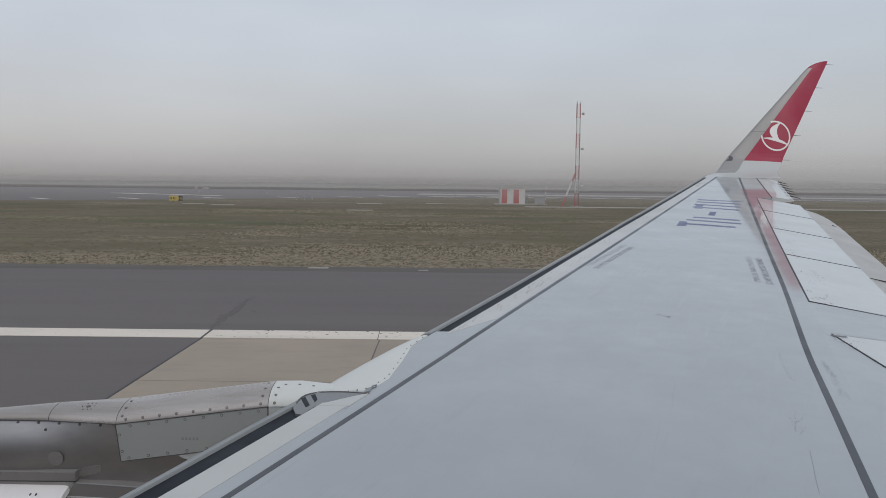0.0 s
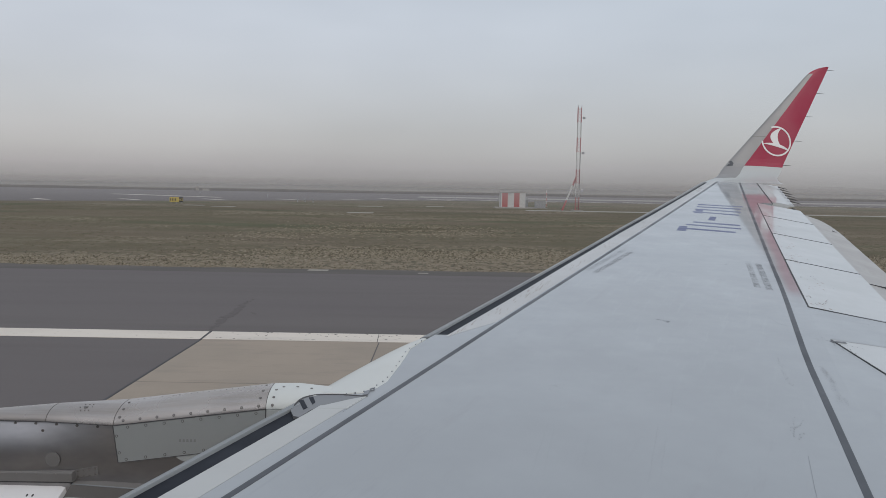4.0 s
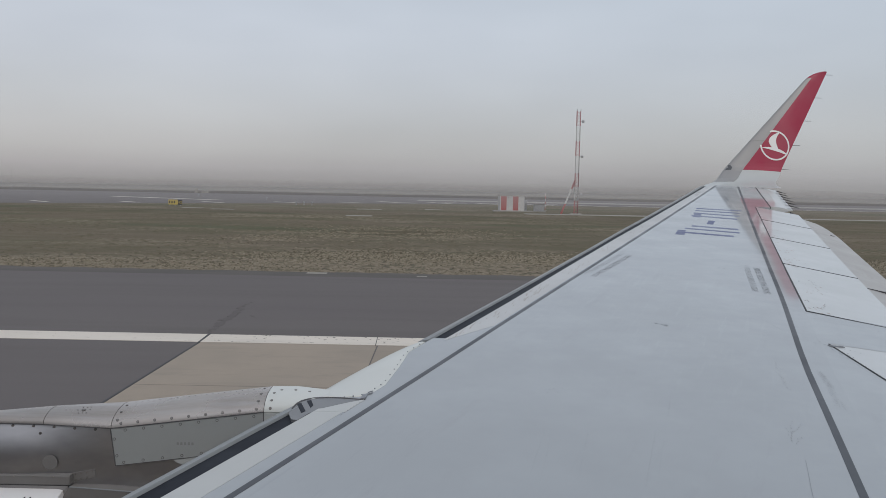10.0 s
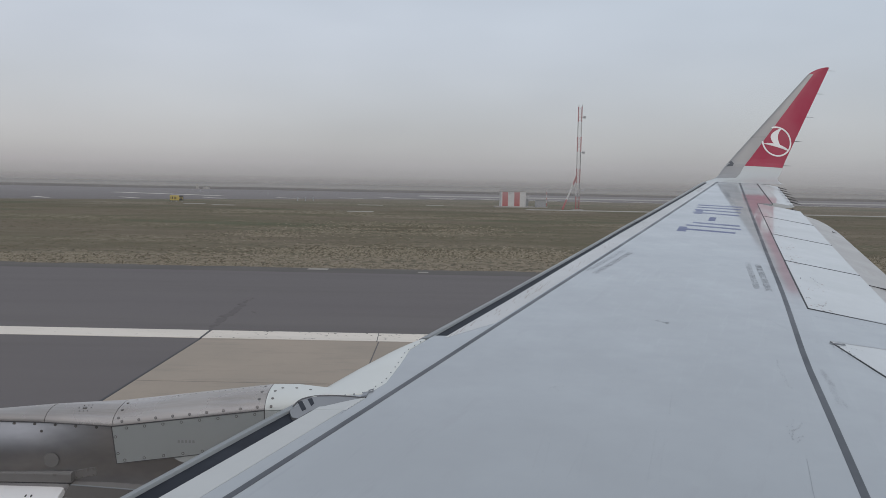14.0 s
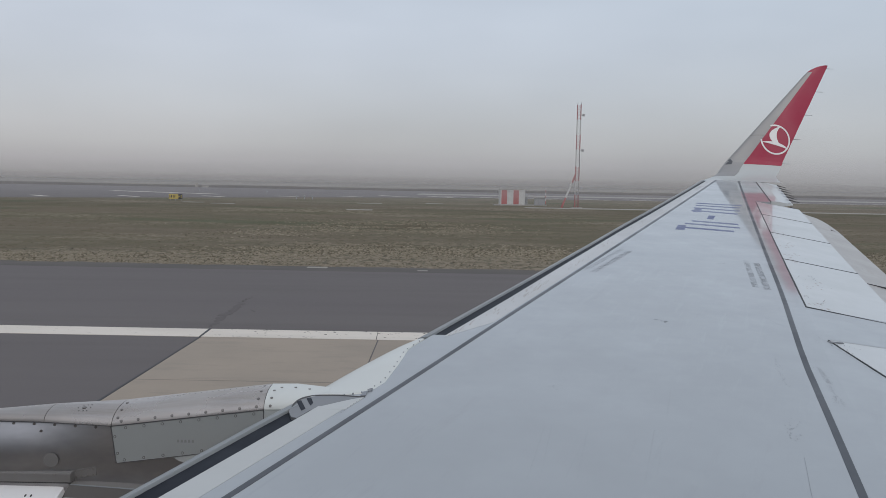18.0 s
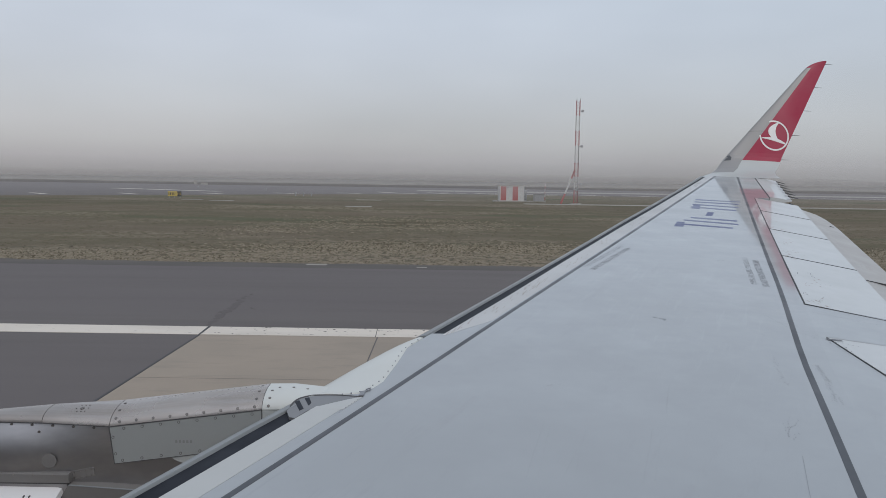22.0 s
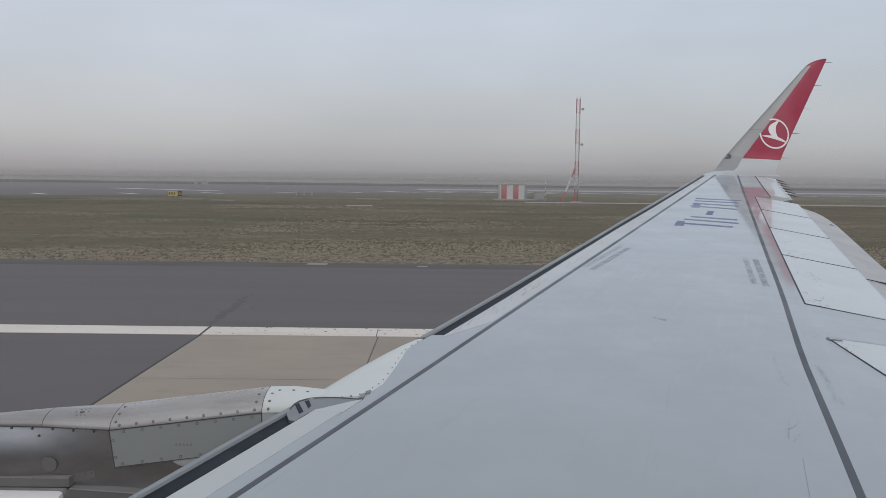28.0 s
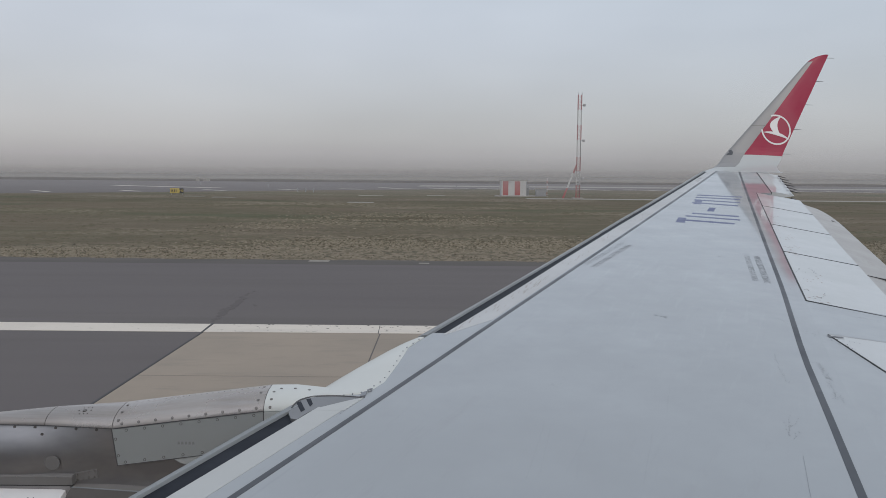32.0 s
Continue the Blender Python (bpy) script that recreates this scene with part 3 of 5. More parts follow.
rings = []
for y in stations(12.28, TIP - 0.1, 6):
    z, x0, x1 = zw(y), aileron_hinge(y), tip_edge(y)
    rings.append([(x0, y, z - 0.002), (x0 + 0.4 * (x1 - x0), y, z - 0.012), (x1, y, z - 0.05), (x1, y, z - 0.058), (x0, y, z - 0.12)])
ail = part("aileron", loft(rings), M_PANEL, plane, "off-white outboard aileron")
rings = []
for y in stations(12.14, TIP - 0.02, 6):
    z, x0, x1 = zw(y), hinge(y) - 0.002, aileron_hinge(y) - 0.012
    rings.append([(x0, y, z - 0.0004), (x1, y, z - 0.001), (x1, y, z - 0.04), (x0, y, z - 0.12)])
part("fixed_trailing_panel", loft(rings), M_WING, plane)
for y0, y1 in ((12.2, 13.4), (13.4, TIP - 0.1)):
    skin_patch("aileron_gap", [(aileron_hinge(y) + d, y) for y, d in ((y0, -0.014), (y1, -0.014), (y1, 0.004), (y0, 0.004))], -0.03, 0.0015, M_JOINT, ail)

# flap track fairings under the trailing edge
for yc, ln in ((7.6, 1.25), (11.2, 1.0)):
    rings = []
    for i in range(13):
        u = i / 12
        r = 0.17 * math.sin(math.pi * min(1, 0.12 + 0.88 * u)) ** 0.7 + 0.005
        x = hinge(yc) + 0.15 + u * ln
        rings.append([(x, yc + r * 0.7 * math.cos(a), zw(yc) - 0.33 - 0.05 * u + r * math.sin(a)) for a in (2 * math.pi * j / 12 for j in range(12))])
    part("flap_track_fairing", loft(rings), M_FAIR, plane, smooth=True)


# upturned wing tip: a blade that curves up out of the wing
FIN_TOP = 6.715


def fin_path(s):
    """Span station and height along the blade, s from 0 at the wing to 1 at the top."""
    if s < 0.3:
        u = s / 0.3
        p0, p1, p2 = (15.0, 4.325), (15.48, 4.37), (15.66, 4.76)
        return tuple((1 - u) ** 2 * q0 + 2 * u * (1 - u) * q1 + u * u * q2 for q0, q1, q2 in zip(p0, p1, p2))
    u = (s - 0.3) / 0.7
    return 15.66 + 0.58 * u, 4.76 + (FIN_TOP - 4.76) * u


def fin_at(z):
    """The s at which the blade has the height z."""
    lo, hi = 0.0, 1.0
    for _ in range(40):
        mid = (lo + hi) / 2
        lo, hi = (mid, hi) if fin_path(mid)[1] < z else (lo, mid)
    return lo


def fin_front(z):
    x = 5.30 + (z - 4.42) * 0.945 if z > 4.42 else 5.30 - (4.42 - z) / 0.074 * 0.30
    e = max(0.0, (z - (FIN_TOP - 0.20)) / 0.20)
    return x + 0.25 * (1 - math.sqrt(max(0.0, 1 - min(1.0, e) ** 2)))


def fin_back(z):
    if z > 4.56:
        return 6.61 + (z - 4.56) * 0.537
    return 6.61 - (4.56 - z) * 1.1 if z > 4.43 else 6.467 - (4.43 - z) * 0.35


def fin_split(z):
    return fin_front(min(z, FIN_TOP - 0.2)) + max(0.0, z - FIN_TOP + 0.2) * 0.945 + 0.41 - 0.145 * (z - 4.42)


FIN_S = [i / 30 for i in range(28)] + [0.92, 0.94, 0.96, 0.975, 0.985, 0.993, 0.998, 1.0]


def fin_normal(s):
    (y0, z0), (y1, z1) = fin_path(max(0, s - 0.01)), fin_path(min(1, s + 0.01))
    d = Vector((y1 - y0, z1 - z0)).normalized()
    return -d.y, d.x


def fin_face(x, z, off=0.0):
    """A point on the inner face of the blade."""
    s = fin_at(z)
    y, zz = fin_path(s)
    ny, nz = fin_normal(s)
    x0, x1 = fin_front(z), fin_back(z)
    u = min(1.0, max(0.0, (x - x0) / (x1 - x0)))
    th = (0.060 - 0.04 * s) * min(1.0, 0.06 + s / 0.22) * (math.sin(math.pi * u ** 0.6) ** 0.8 if 0 < u < 1 else 0) + 0.002 + 0.006 * min(1.0, s / 0.1) + off
    return (x, y + ny * th, zz + nz * th)


rings = []
for s in FIN_S:
    y, z = fin_path(s)
    ny, nz = fin_normal(s)
    x0, x1 = fin_front(z), fin_back(z)
    inner = [fin_face(x0 + (x1 - x0) * u, z) for u in (0, 0.03, 0.1, 0.25, 0.45, 0.7, 0.9, 1)]
    outer = [(x, 2 * y - a, 2 * z - b) for x, a, b in inner[::-1]]
    rings.append(inner + outer)
winglet = part("winglet", loft(rings), M_FAIR, plane, "pale upturned wing tip", smooth=True)


def sheet_on_fin(name, f0, f1, z0, z1, n, off, mat, label=""):
    """A thin painted skin on the inner face of the blade."""
    rings = []
    for i in range(n + 1):
        z = z0 + (z1 - z0) * i / n
        xs = [f0(z) + (f1(z) - f0(z)) * j / 10 for j in range(11)]
        rings.append([fin_face(x, z, off) for x in xs] + [fin_face(x, z, -0.004) for x in xs[::-1]])
    return part(name, loft(rings), mat, winglet, label)


RED0 = 4.645
sheet_on_fin("edge_skin", lambda z: fin_front(z) - 0.004, lambda z: min(fin_split(z), fin_back(z)), 4.40, FIN_TOP - 0.15, 30, 0.003, M_EDGE, "bare grey leading edge")
sheet_on_fin("red_skin", fin_split, fin_back, RED0, FIN_TOP - 0.15, 24, 0.004, M_RED, "red painted fin skin")
sheet_on_fin("tip_cap", lambda z: fin_front(z) - 0.005, fin_back, FIN_TOP - 0.15, FIN_TOP - 0.003, 10, 0.004, M_RED, "red tip cap")
# round emblem: a white ring with plain curved shapes inside
CX, CZ, CR = 6.575, 5.165, 0.300


def emblem_slab(name, outline, label):
    top = [fin_face(x, z, 0.009) for x, z in outline]
    bot = [fin_face(x, z, 0.002) for x, z in outline]
    return part(name, loft([bot, top]), M_WHITE, winglet, label)


for i in range(44):
    a0, a1 = 2 * math.pi * i / 44, 2 * math.pi * (i + 1) / 44
    q = [(CX + r * math.cos(a), CZ + r * math.sin(a)) for r, a in ((CR, a0), (CR, a1), (CR - 0.03, a1), (CR - 0.03, a0))]
    if all(fin_split(z) - 0.06 < x < fin_back(z) - 0.0005 for x, z in q):
        emblem_slab("emblem_ring_piece", q, "")


def bend(p, q, r, n=9):
    """Points along a curve from p to r, drawn towards q."""
    return [tuple((1 - u) ** 2 * a + 2 * u * (1 - u) * b + u * u * c for a, b, c in zip(p, q, r)) for u in (j / n for j in range(n + 1))]


def emblem_shape(name, left, right):
    """Strips between two curves, each a thin raised slab."""
    bms = []
    for (a, b), (c, d) in zip(zip(left, left[1:]), zip(right, right[1:])):
        q = [(CX + x, CZ + z) for x, z in (a, b, d, c)]
        bms.append(loft([[fin_face(x, z, o) for x, z in q] for o in (0.002, 0.009)]))
    part(name, join(bms), M_WHITE, winglet, "plain white emblem shape")


emblem_shape("emblem_wedge", bend((-0.262, -0.048), (0.06, 0.0), (0.25, -0.174)), bend((-0.258, -0.056), (-0.04, -0.09), (0.252, -0.184)))
emblem_shape("emblem_crescent", bend((-0.06, -0.042), (-0.235, 0.15), (0.125, 0.272)), bend((0.075, -0.085), (-0.04, 0.12), (0.13, 0.266)))
sheet_on_fin("edge_seam", lambda z: fin_front(z) - 0.004, lambda z: fin_split(z) - 0.004, 5.245, 5.252, 2, 0.0036, M_RIM)
# discharge wicks and a small lamp
for z in (4.70, 5.19, 5.69, 6.17, 6.655):
    y = fin_path(fin_at(z))[0]
    part("discharge_wick", rod((fin_back(z) - 0.04, y, z), (fin_back(z) + 0.15, y, z - 0.005), 0.006, 0.003, 5), M_JOINT, winglet)
lamp_outline = [(5.54, 4.64), (5.66, 4.64), (5.69, 4.70), (5.66, 4.755), (5.61, 4.745), (5.62, 4.70), (5.58, 4.68)]
part("tip_lamp", loft([[fin_face(x, z, o) for x, z in lamp_outline] for o in (0.001, 0.008)]), M_STRIPE, winglet, "dark glass lamp cover")
for i in range(6):
    y = 12.6 + 0.42 * i
    part("discharge_wick", rod((tip_edge(y) - 0.03, y, zw(y) - 0.045), (tip_edge(y) + 0.14, y, zw(y) - 0.085), 0.011, 0.004, 6), M_JOINT, plane)

# lettering on the wing: the registration becomes plain bars
for x0, y0, x1, y1, w in ((2.88, 9.42, 3.43, 9.24, 0.05), (3.00, 9.74, 3.60, 9.52, 0.045), (3.15, 9.95, 3.68, 9.78, 0.05), (3.42, 10.19, 3.50, 10.17, 0.17),
                          (3.44, 10.90, 4.00, 10.68, 0.05), (3.55, 11.16, 4.14, 10.98, 0.05), (3.66, 11.42, 4.26, 11.30, 0.05), (3.75, 11.66, 4.38, 11.56, 0.05)):
    skin_patch("registration_bar", [(x0, y0), (x1, y1), (x1 + 0.8 * w, y1 + 1.9 * w), (x0 + 0.8 * w, y0 + 1.9 * w)], -0.005, 0.0007, M_BLUE, wing, "faded blue plain bar of lettering")
for x0, y0 in ((2.75, 9.29), (3.43, 10.80)):
    skin_patch("registration_bar", [(x0, y0), (x0 + 0.11, y0 - 0.01), (x0 + 0.23, y0 + 0.33), (x0 + 0.14, y0 + 0.35)], -0.005, 0.0009, M_BLUE, wing, "faded blue plain bar of lettering")


def stencil(text, x, y, turn, size, squeeze=1.0):
    """Words painted on the upper skin."""
    cu = bpy.data.curves.new("stencil", "FONT")
    cu.body, cu.size, cu.extrude = text, size, 0.0002
    ob = new("stencil_source", cu)
    bpy.context.view_layer.update()
    me = bpy.data.meshes.new_from_object(ob.evaluated_get(bpy.context.evaluated_depsgraph_get()))
    bpy.data.objects.remove(ob)
    ca, sa = math.cos(turn), math.sin(turn)
    for v in me.vertices:
        lx, ly = v.co.x * squeeze, v.co.y
        px, py = x + lx * ca - ly * sa, y + lx * sa + ly * ca
        v.co = (px, py, zw(py) + 0.0003 + v.co.z)
    me.materials.append(M_GREYLET)
    st = new("stencil", me)
    st.parent = wing
    return st


# two stencils, each with one line that can be read and one that cannot
def stencil_pair(x, y, turn):
    ca, sa = math.cos(turn), math.sin(turn)
    stencil("DO NOT WALK OUTSIDE THIS AREA", x, y, turn, 0.080, 0.87)
    ox, oy = x - sa * 0.092, y + ca * 0.092
    s = 0.06
    lean = random.Random(7)
    for letters in (5, 4, 6, 4, 6, 2):
        strokes = []
        for _ in range(letters):
            for dx, lo, hi in ((0.0, 0.0, 0.05), (0.019, lean.choice((0.0, 0.026)), lean.choice((0.05, 0.028)))):
                a = [(ox + (s + dx + p) * ca - q * sa, oy + (s + dx + p) * sa + q * ca) for p, q in ((0, lo), (0.0062, lo), (0.0062, hi), (0, hi))]
                strokes.append(loft([[(px, py, zw(py) + h) for px, py in a] for h in (-0.003, 0.00025)]))
            s += 0.040
        part("stencil_bars", join(strokes), M_GREYLET, wing)
        s += 0.024


stencil_pair(1.352, 6.838, math.atan2(1.056, 0.574))
stencil_pair(2.697, 6.377, math.atan2(1.215, 0.372))

for (xa, ya), (xb, yb) in zip(*(lambda q: (q, q[1:]))([(1.543, 3.229), (1.485, 3.070), (1.443, 2.957), (1.406, 2.852)])):
    skin_patch("skin_scratch", [(xa, ya), (xb, yb), (xb + 0.0022, yb), (xa + 0.0022, ya)], -0.003, 0.0006, M_RIVET, wing)

# small marks, rivet lines and scuffs on the skin
rnd = random.Random(4)
for x, y, w in ((1.475, 5.375, 0.022), (1.512, 5.345, 0.008), (1.53, 5.335, 0.024), (1.527, 5.315, 0.012), (2.62, 7.42, 0.02), (2.66, 7.41, 0.02)):
    skin_patch("skin_mark", [(x, y), (x + w, y - 0.008), (x + w + 0.003, y + 0.012), (x + 0.004, y + 0.018)], -0.004, 0.0005, M_RIVET, wing)
for x0, y0, x1, y1, n in ((0.482, 3.51, 0.353, 3.015, 11), (0.512, 3.50, 0.40, 3.015, 10), (0.62, 3.32, 0.50, 3.015, 8), (0.666, 3.455, 0.552, 3.03, 10), (0.978, 3.487, 0.808, 2.98, 12), (0.993, 3.40, 0.861, 3.007, 9), (1.217, 4.06, 1.10, 3.706, 9),
                          (2.30, 5.35, 2.46, 5.15, 9), (2.70, 5.62, 3.05, 5.27, 14), (2.42, 5.02, 2.60, 4.80, 10), (2.36, 5.0, 2.30, 5.5, 12), (-0.60, 3.30, -0.42, 3.74, 16), (3.02, 6.6, 3.25, 6.5, 8)):
    bms = []
    for i in range(n):
        u = i / (n - 1)
        x, y = x0 + (x1 - x0) * u + rnd.uniform(-.0012, .0012), y0 + (y1 - y0) * u
        r = rnd.uniform(0.7, 1.1)
        bms.append(loft([[(x + 0.0026 * r * math.cos(a), y + 0.0048 * r * math.sin(a), zw(y) + h) for a in (math.pi * j / 3 for j in range(6))] for h in (-0.001, 0.0005)]))
    tagged(part("rivet_row", join(bms), M_DOT, wing), kind="stuff")
for x0, y0, x1, y1, n, sp in ((1.97, 4.54, 1.84, 4.1, 22, 0.02), (1.67, 3.66, 1.57, 3.42, 22, 0.03), (2.16, 4.42, 2.10, 4.15, 55, 0.02), (2.10, 4.2, 1.99, 3.8, 40, 0.02), (0.55, 3.95, 0.62, 4.05, 8, 0.04), (2.40, 5.05, 2.5, 4.7, 16, 0.06), (2.75, 6.2, 2.95, 6.1, 14, 0.08), (3.1, 7.0, 3.3, 6.9, 14, 0.08)):
    bms = []
    for i in range(n):
        u = rnd.random()
        x, y = x0 + (x1 - x0) * u + rnd.gauss(0, sp * 0.5), y0 + (y1 - y0) * u + rnd.gauss(0, sp)
        w, h = rnd.uniform(.002, .005), rnd.uniform(.004, .013)
        bms.append(loft([[(x, y, zw(y) + q), (x + w, y, zw(y) + q), (x + w * 1.2, y + h, zw(y + h) + q), (x + w * .2, y + h, zw(y + h) + q)] for q in (-0.002, 0.0006)]))
    tagged(part("paint_chips", join(bms), M_CHIP, wing, "small scuffs in the paint"), kind="stuff")

for q in ([(2.475, 4.93), (2.56, 4.915), (2.56, 4.922), (2.475, 4.94)], [(2.47, 4.955), (2.56, 4.93), (2.56, 4.935), (2.475, 4.962)]):
    skin_patch("scrape_mark", q, -0.002, 0.0012, M_RIVET, wing)

# brown smears dragged across the leading-edge panels
for y0, n in ((5.05, 12), (5.5, 8), (6.0, 22), (6.25, 18), (7.2, 14), (8.2, 12), (9.4, 10), (11.0, 10), (12.6, 8)):
    bms = []
    for i in range(n):
        y = y0 + rnd.gauss(0, 0.12)
        u = rnd.uniform(0.15, 0.9)
        x = seal_back(y) + 0.01 + (line_front(y) - 0.07 - seal_back(y)) * u * (0.4 if y0 < 5.3 and y0 > 4 else 1.0)
        ln, w = rnd.uniform(0.02, 0.10), rnd.uniform(0.002, 0.006)
        dx, dy = 0.30 * ln, ln
        bms.append(loft([[(a, b, zw(b) + e) for a, b in ((x, y), (x + w, y - 0.2 * w), (x + dx + 0.6 * w, y + dy), (x + dx, y + dy))] for e in (-0.002, 0.0017)]))
    tagged(part("edge_smear", join(bms), M_SMEAR, wing, "brown smears on the leading edge"), kind="stuff")

# brown grime along the spoiler hinges
for y0, n in ((5.9, 16), (6.7, 26), (7.0, 30), (7.5, 36), (7.9, 24), (8.6, 14), (9.3, 18), (10.0, 12)):
    bms = []
    for i in range(n):
        y = y0 + rnd.gauss(0, 0.13)
        x = hinge(y) + 0.03 + abs(rnd.gauss(0, 0.09))
        w, h = rnd.uniform(.004, .02), rnd.uniform(.008, .035)
        q = [(x, y), (x + w, y - 0.3 * w), (x + w * 1.1, y + h), (x + w * .2, y + h * 0.9)]
        bms.append(loft([[(a, b, zw(b) - aft(a, b) + e) for a, b in q] for e in (-0.002, 0.0026)]))
    host = [o for o in plane.children if o.name.startswith("spoiler")][min(3, int((y0 - 5.7) / 1.6))]
    tagged(part("hinge_grime", join(bms), M_GRIME, host, "brown grime along the hinge"), kind="stuff")

# the aft half of the outer wing falls away slightly
def droop(x, y):
    return 0.017 * max(0.0, x - line_front(y)) * min(1.0, max(0.0, (y - 3.5) / 4))


for ob in list(plane.children):
    if ob.name.split(".")[0] in ("main_wing", "inner_trailing_skin", "spoiler", "flap", "aileron", "fixed_trailing_panel", "flap_track_fairing"):
        for o in (ob, *ob.children_recursive):
            for v in o.data.vertices:
                v.co.z -= droop(v.co.x, v.co.y)

# fairing that carries the pylon over the leading edge
def fair_z(x, y):
    return zw(y) + 0.004 - max(0.0, lip(y) + 0.06 - x) * 0.25


def arch_y(x):
    """Inboard edge of the fairing, arching over the slat end."""
    return float(np.interp(x, (-0.713, -0.705, -0.679, -0.631, -0.576, -0.497, -0.439, -0.388), (3.68, 3.751, 3.805, 3.834, 3.845, 3.845, 3.834, 3.827)))


out_pts = [(lip(3.80) - 0.02, 3.80), (lip(4.2) - 0.02, 4.2), (lip(4.68) - 0.02, 4.68), (lip(4.80) + 0.01, 4.80), (-0.085, 4.84), (-0.19, 4.60), (-0.23, 4.33), (-0.285, 4.04), (-0.37, 3.86), (-0.50, 3.80)]
cx, cy = -0.45, 4.15
rings = []
for y in (3.80, 3.83, 3.86, 3.95, 4.04, 4.18, 4.33, 4.46, 4.60, 4.70, 4.76, 4.80):
    x0 = float(np.interp(y, (3.80, 3.95, 4.25, 4.55, 4.68, 4.76, 4.80), (lip(3.80) - 0.03, lip(3.95) - 0.05, lip(4.25) - 0.068, lip(4.55) - 0.061, lip(4.68) - 0.047, lip(4.76) - 0.022, lip(4.80) + 0.012)))
    x1 = float(np.interp(y, (3.80, 3.86, 4.04, 4.33, 4.60, 4.84), (-0.50, -0.37, -0.285, -0.23, -0.19, -0.085)))
    xs = [x0 + (x1 - x0) * u for u in (0, 0.04, 0.12, 0.25, 0.45, 0.7, 0.96, 1)]
    lift = [-0.02, -0.004, 0, 0.002, 0.004, 0.003, 0.0, -0.006]
    ring = [(x, y + max(0.0, (3.95 - y) / 0.15) * (arch_y(x) - 3.80), q) for x, q in zip(xs + [x1, x0], lift + [-0.03, -0.07])]
    rings.append([(x, q, fair_z(x, q) + h) for x, q, h in ring])
bm = loft(rings)
fairing = part("pylon_fairing", bm, M_FAIRTOP, plane, "pale riveted fairing over the leading edge", smooth=True)
for (xa, ya), (xb, yb) in zip(out_pts[4:], out_pts[5:]):
    for u in (0.15, 0.5, 0.85):
        x, y = cx + (xa + (xb - xa) * u - cx) * 0.91, cy + (ya + (yb - ya) * u - cy) * 0.91
        part("bolt", loft([[(x + 0.0036 * math.cos(a), y + 0.0052 * math.sin(a), fair_z(x, y) + h) for a in (math.pi * j / 4 for j in range(8))] for h in (-0.004, 0.0042)]), M_RIVET, fairing)
# Dark strip at the arch edge, with its shadow line painted in.
xs = [-0.712, -0.708, -0.70, -0.685, -0.66, -0.631, -0.60, -0.56, -0.52, -0.48, -0.44, -0.40, -0.372]
edge = [(x, arch_y(x)) for x in xs] + [(x + 0.005 * max(0.0, min(1.0, (-0.62 - x) / 0.08)), arch_y(x) - 0.009 + 0.003 * max(0.0, min(1.0, (x + 0.55) / 0.15))) for x in xs[::-1]]
skin_patch("fairing_lip", edge, 0.0, 0.0036, M_THIN, fairing, "dark fairing edge with its shadow line painted in")
skin_patch("drain_mark", [(-0.391, 3.879), (-0.366, 3.897), (-0.371, 3.838), (-0.397, 3.828)], 0.0, 0.0072, M_RIVET, fairing)
for q in ([(-0.36, 3.925), (-0.344, 3.935), (-0.346, 3.927), (-0.361, 3.917)], [(-0.362, 3.90), (-0.347, 3.909), (-0.348, 3.902), (-0.362, 3.892)], [(-0.362, 3.925), (-0.358, 3.925), (-0.36, 3.892), (-0.364, 3.892)], [(-0.347, 3.935), (-0.343, 3.935), (-0.345, 3.902), (-0.349, 3.902)]):
    skin_patch("drain_mark", q, 0.0, 0.0072, M_RIVET, fairing)


# pylon: rounded metal cap over a painted side
def seam(x):
    """Height of the joint between the cap and the side."""
    if x > -0.861:
        return 3.0685 + (x + 0.861) * 0.02 - 0.12 * max(0.0, x + 0.73)
    if x > -1.607:
        return 2.973 + (x + 1.607) * 0.128
    return 2.973 - max(x + 1.607, -0.333) * 0.042 - min(0.0, x + 1.94) * 0.01


def pyl_ring(x, grow=0.0):
    k = min(1.0, max(0.0, (x + 2.25) / 0.65))
    rise, deep = 0.027 + 0.043 * k, 0.10 + 0.13 * k
    z, y0 = seam(x), 3.76
    pts = [(x, y0 - grow, z)]
    for i in range(1, 8):
        a = math.pi / 2 * i / 7
        pts.append((x, y0 + 0.12 * k + 0.05 - (0.12 * k + 0.05 + grow) * math.cos(a), z + (rise + grow) * math.sin(a)))
    pts += [(x, y0 + deep - 0.03, z + rise + grow), (x, y0 + deep, z + rise - 0.03 + grow), (x, y0 + deep + 0.05, z - 0.15)]
    return pts


def side_y(x, dz):
    """The side bulges out below the seam, more so further forward."""
    k = min(1.0, max(0.0, (-1.62 - x) / 0.4))
    return 3.76 - 0.06 * k * math.sin(math.pi / 2 * min(1.0, max(0.0, -dz / 0.16)))


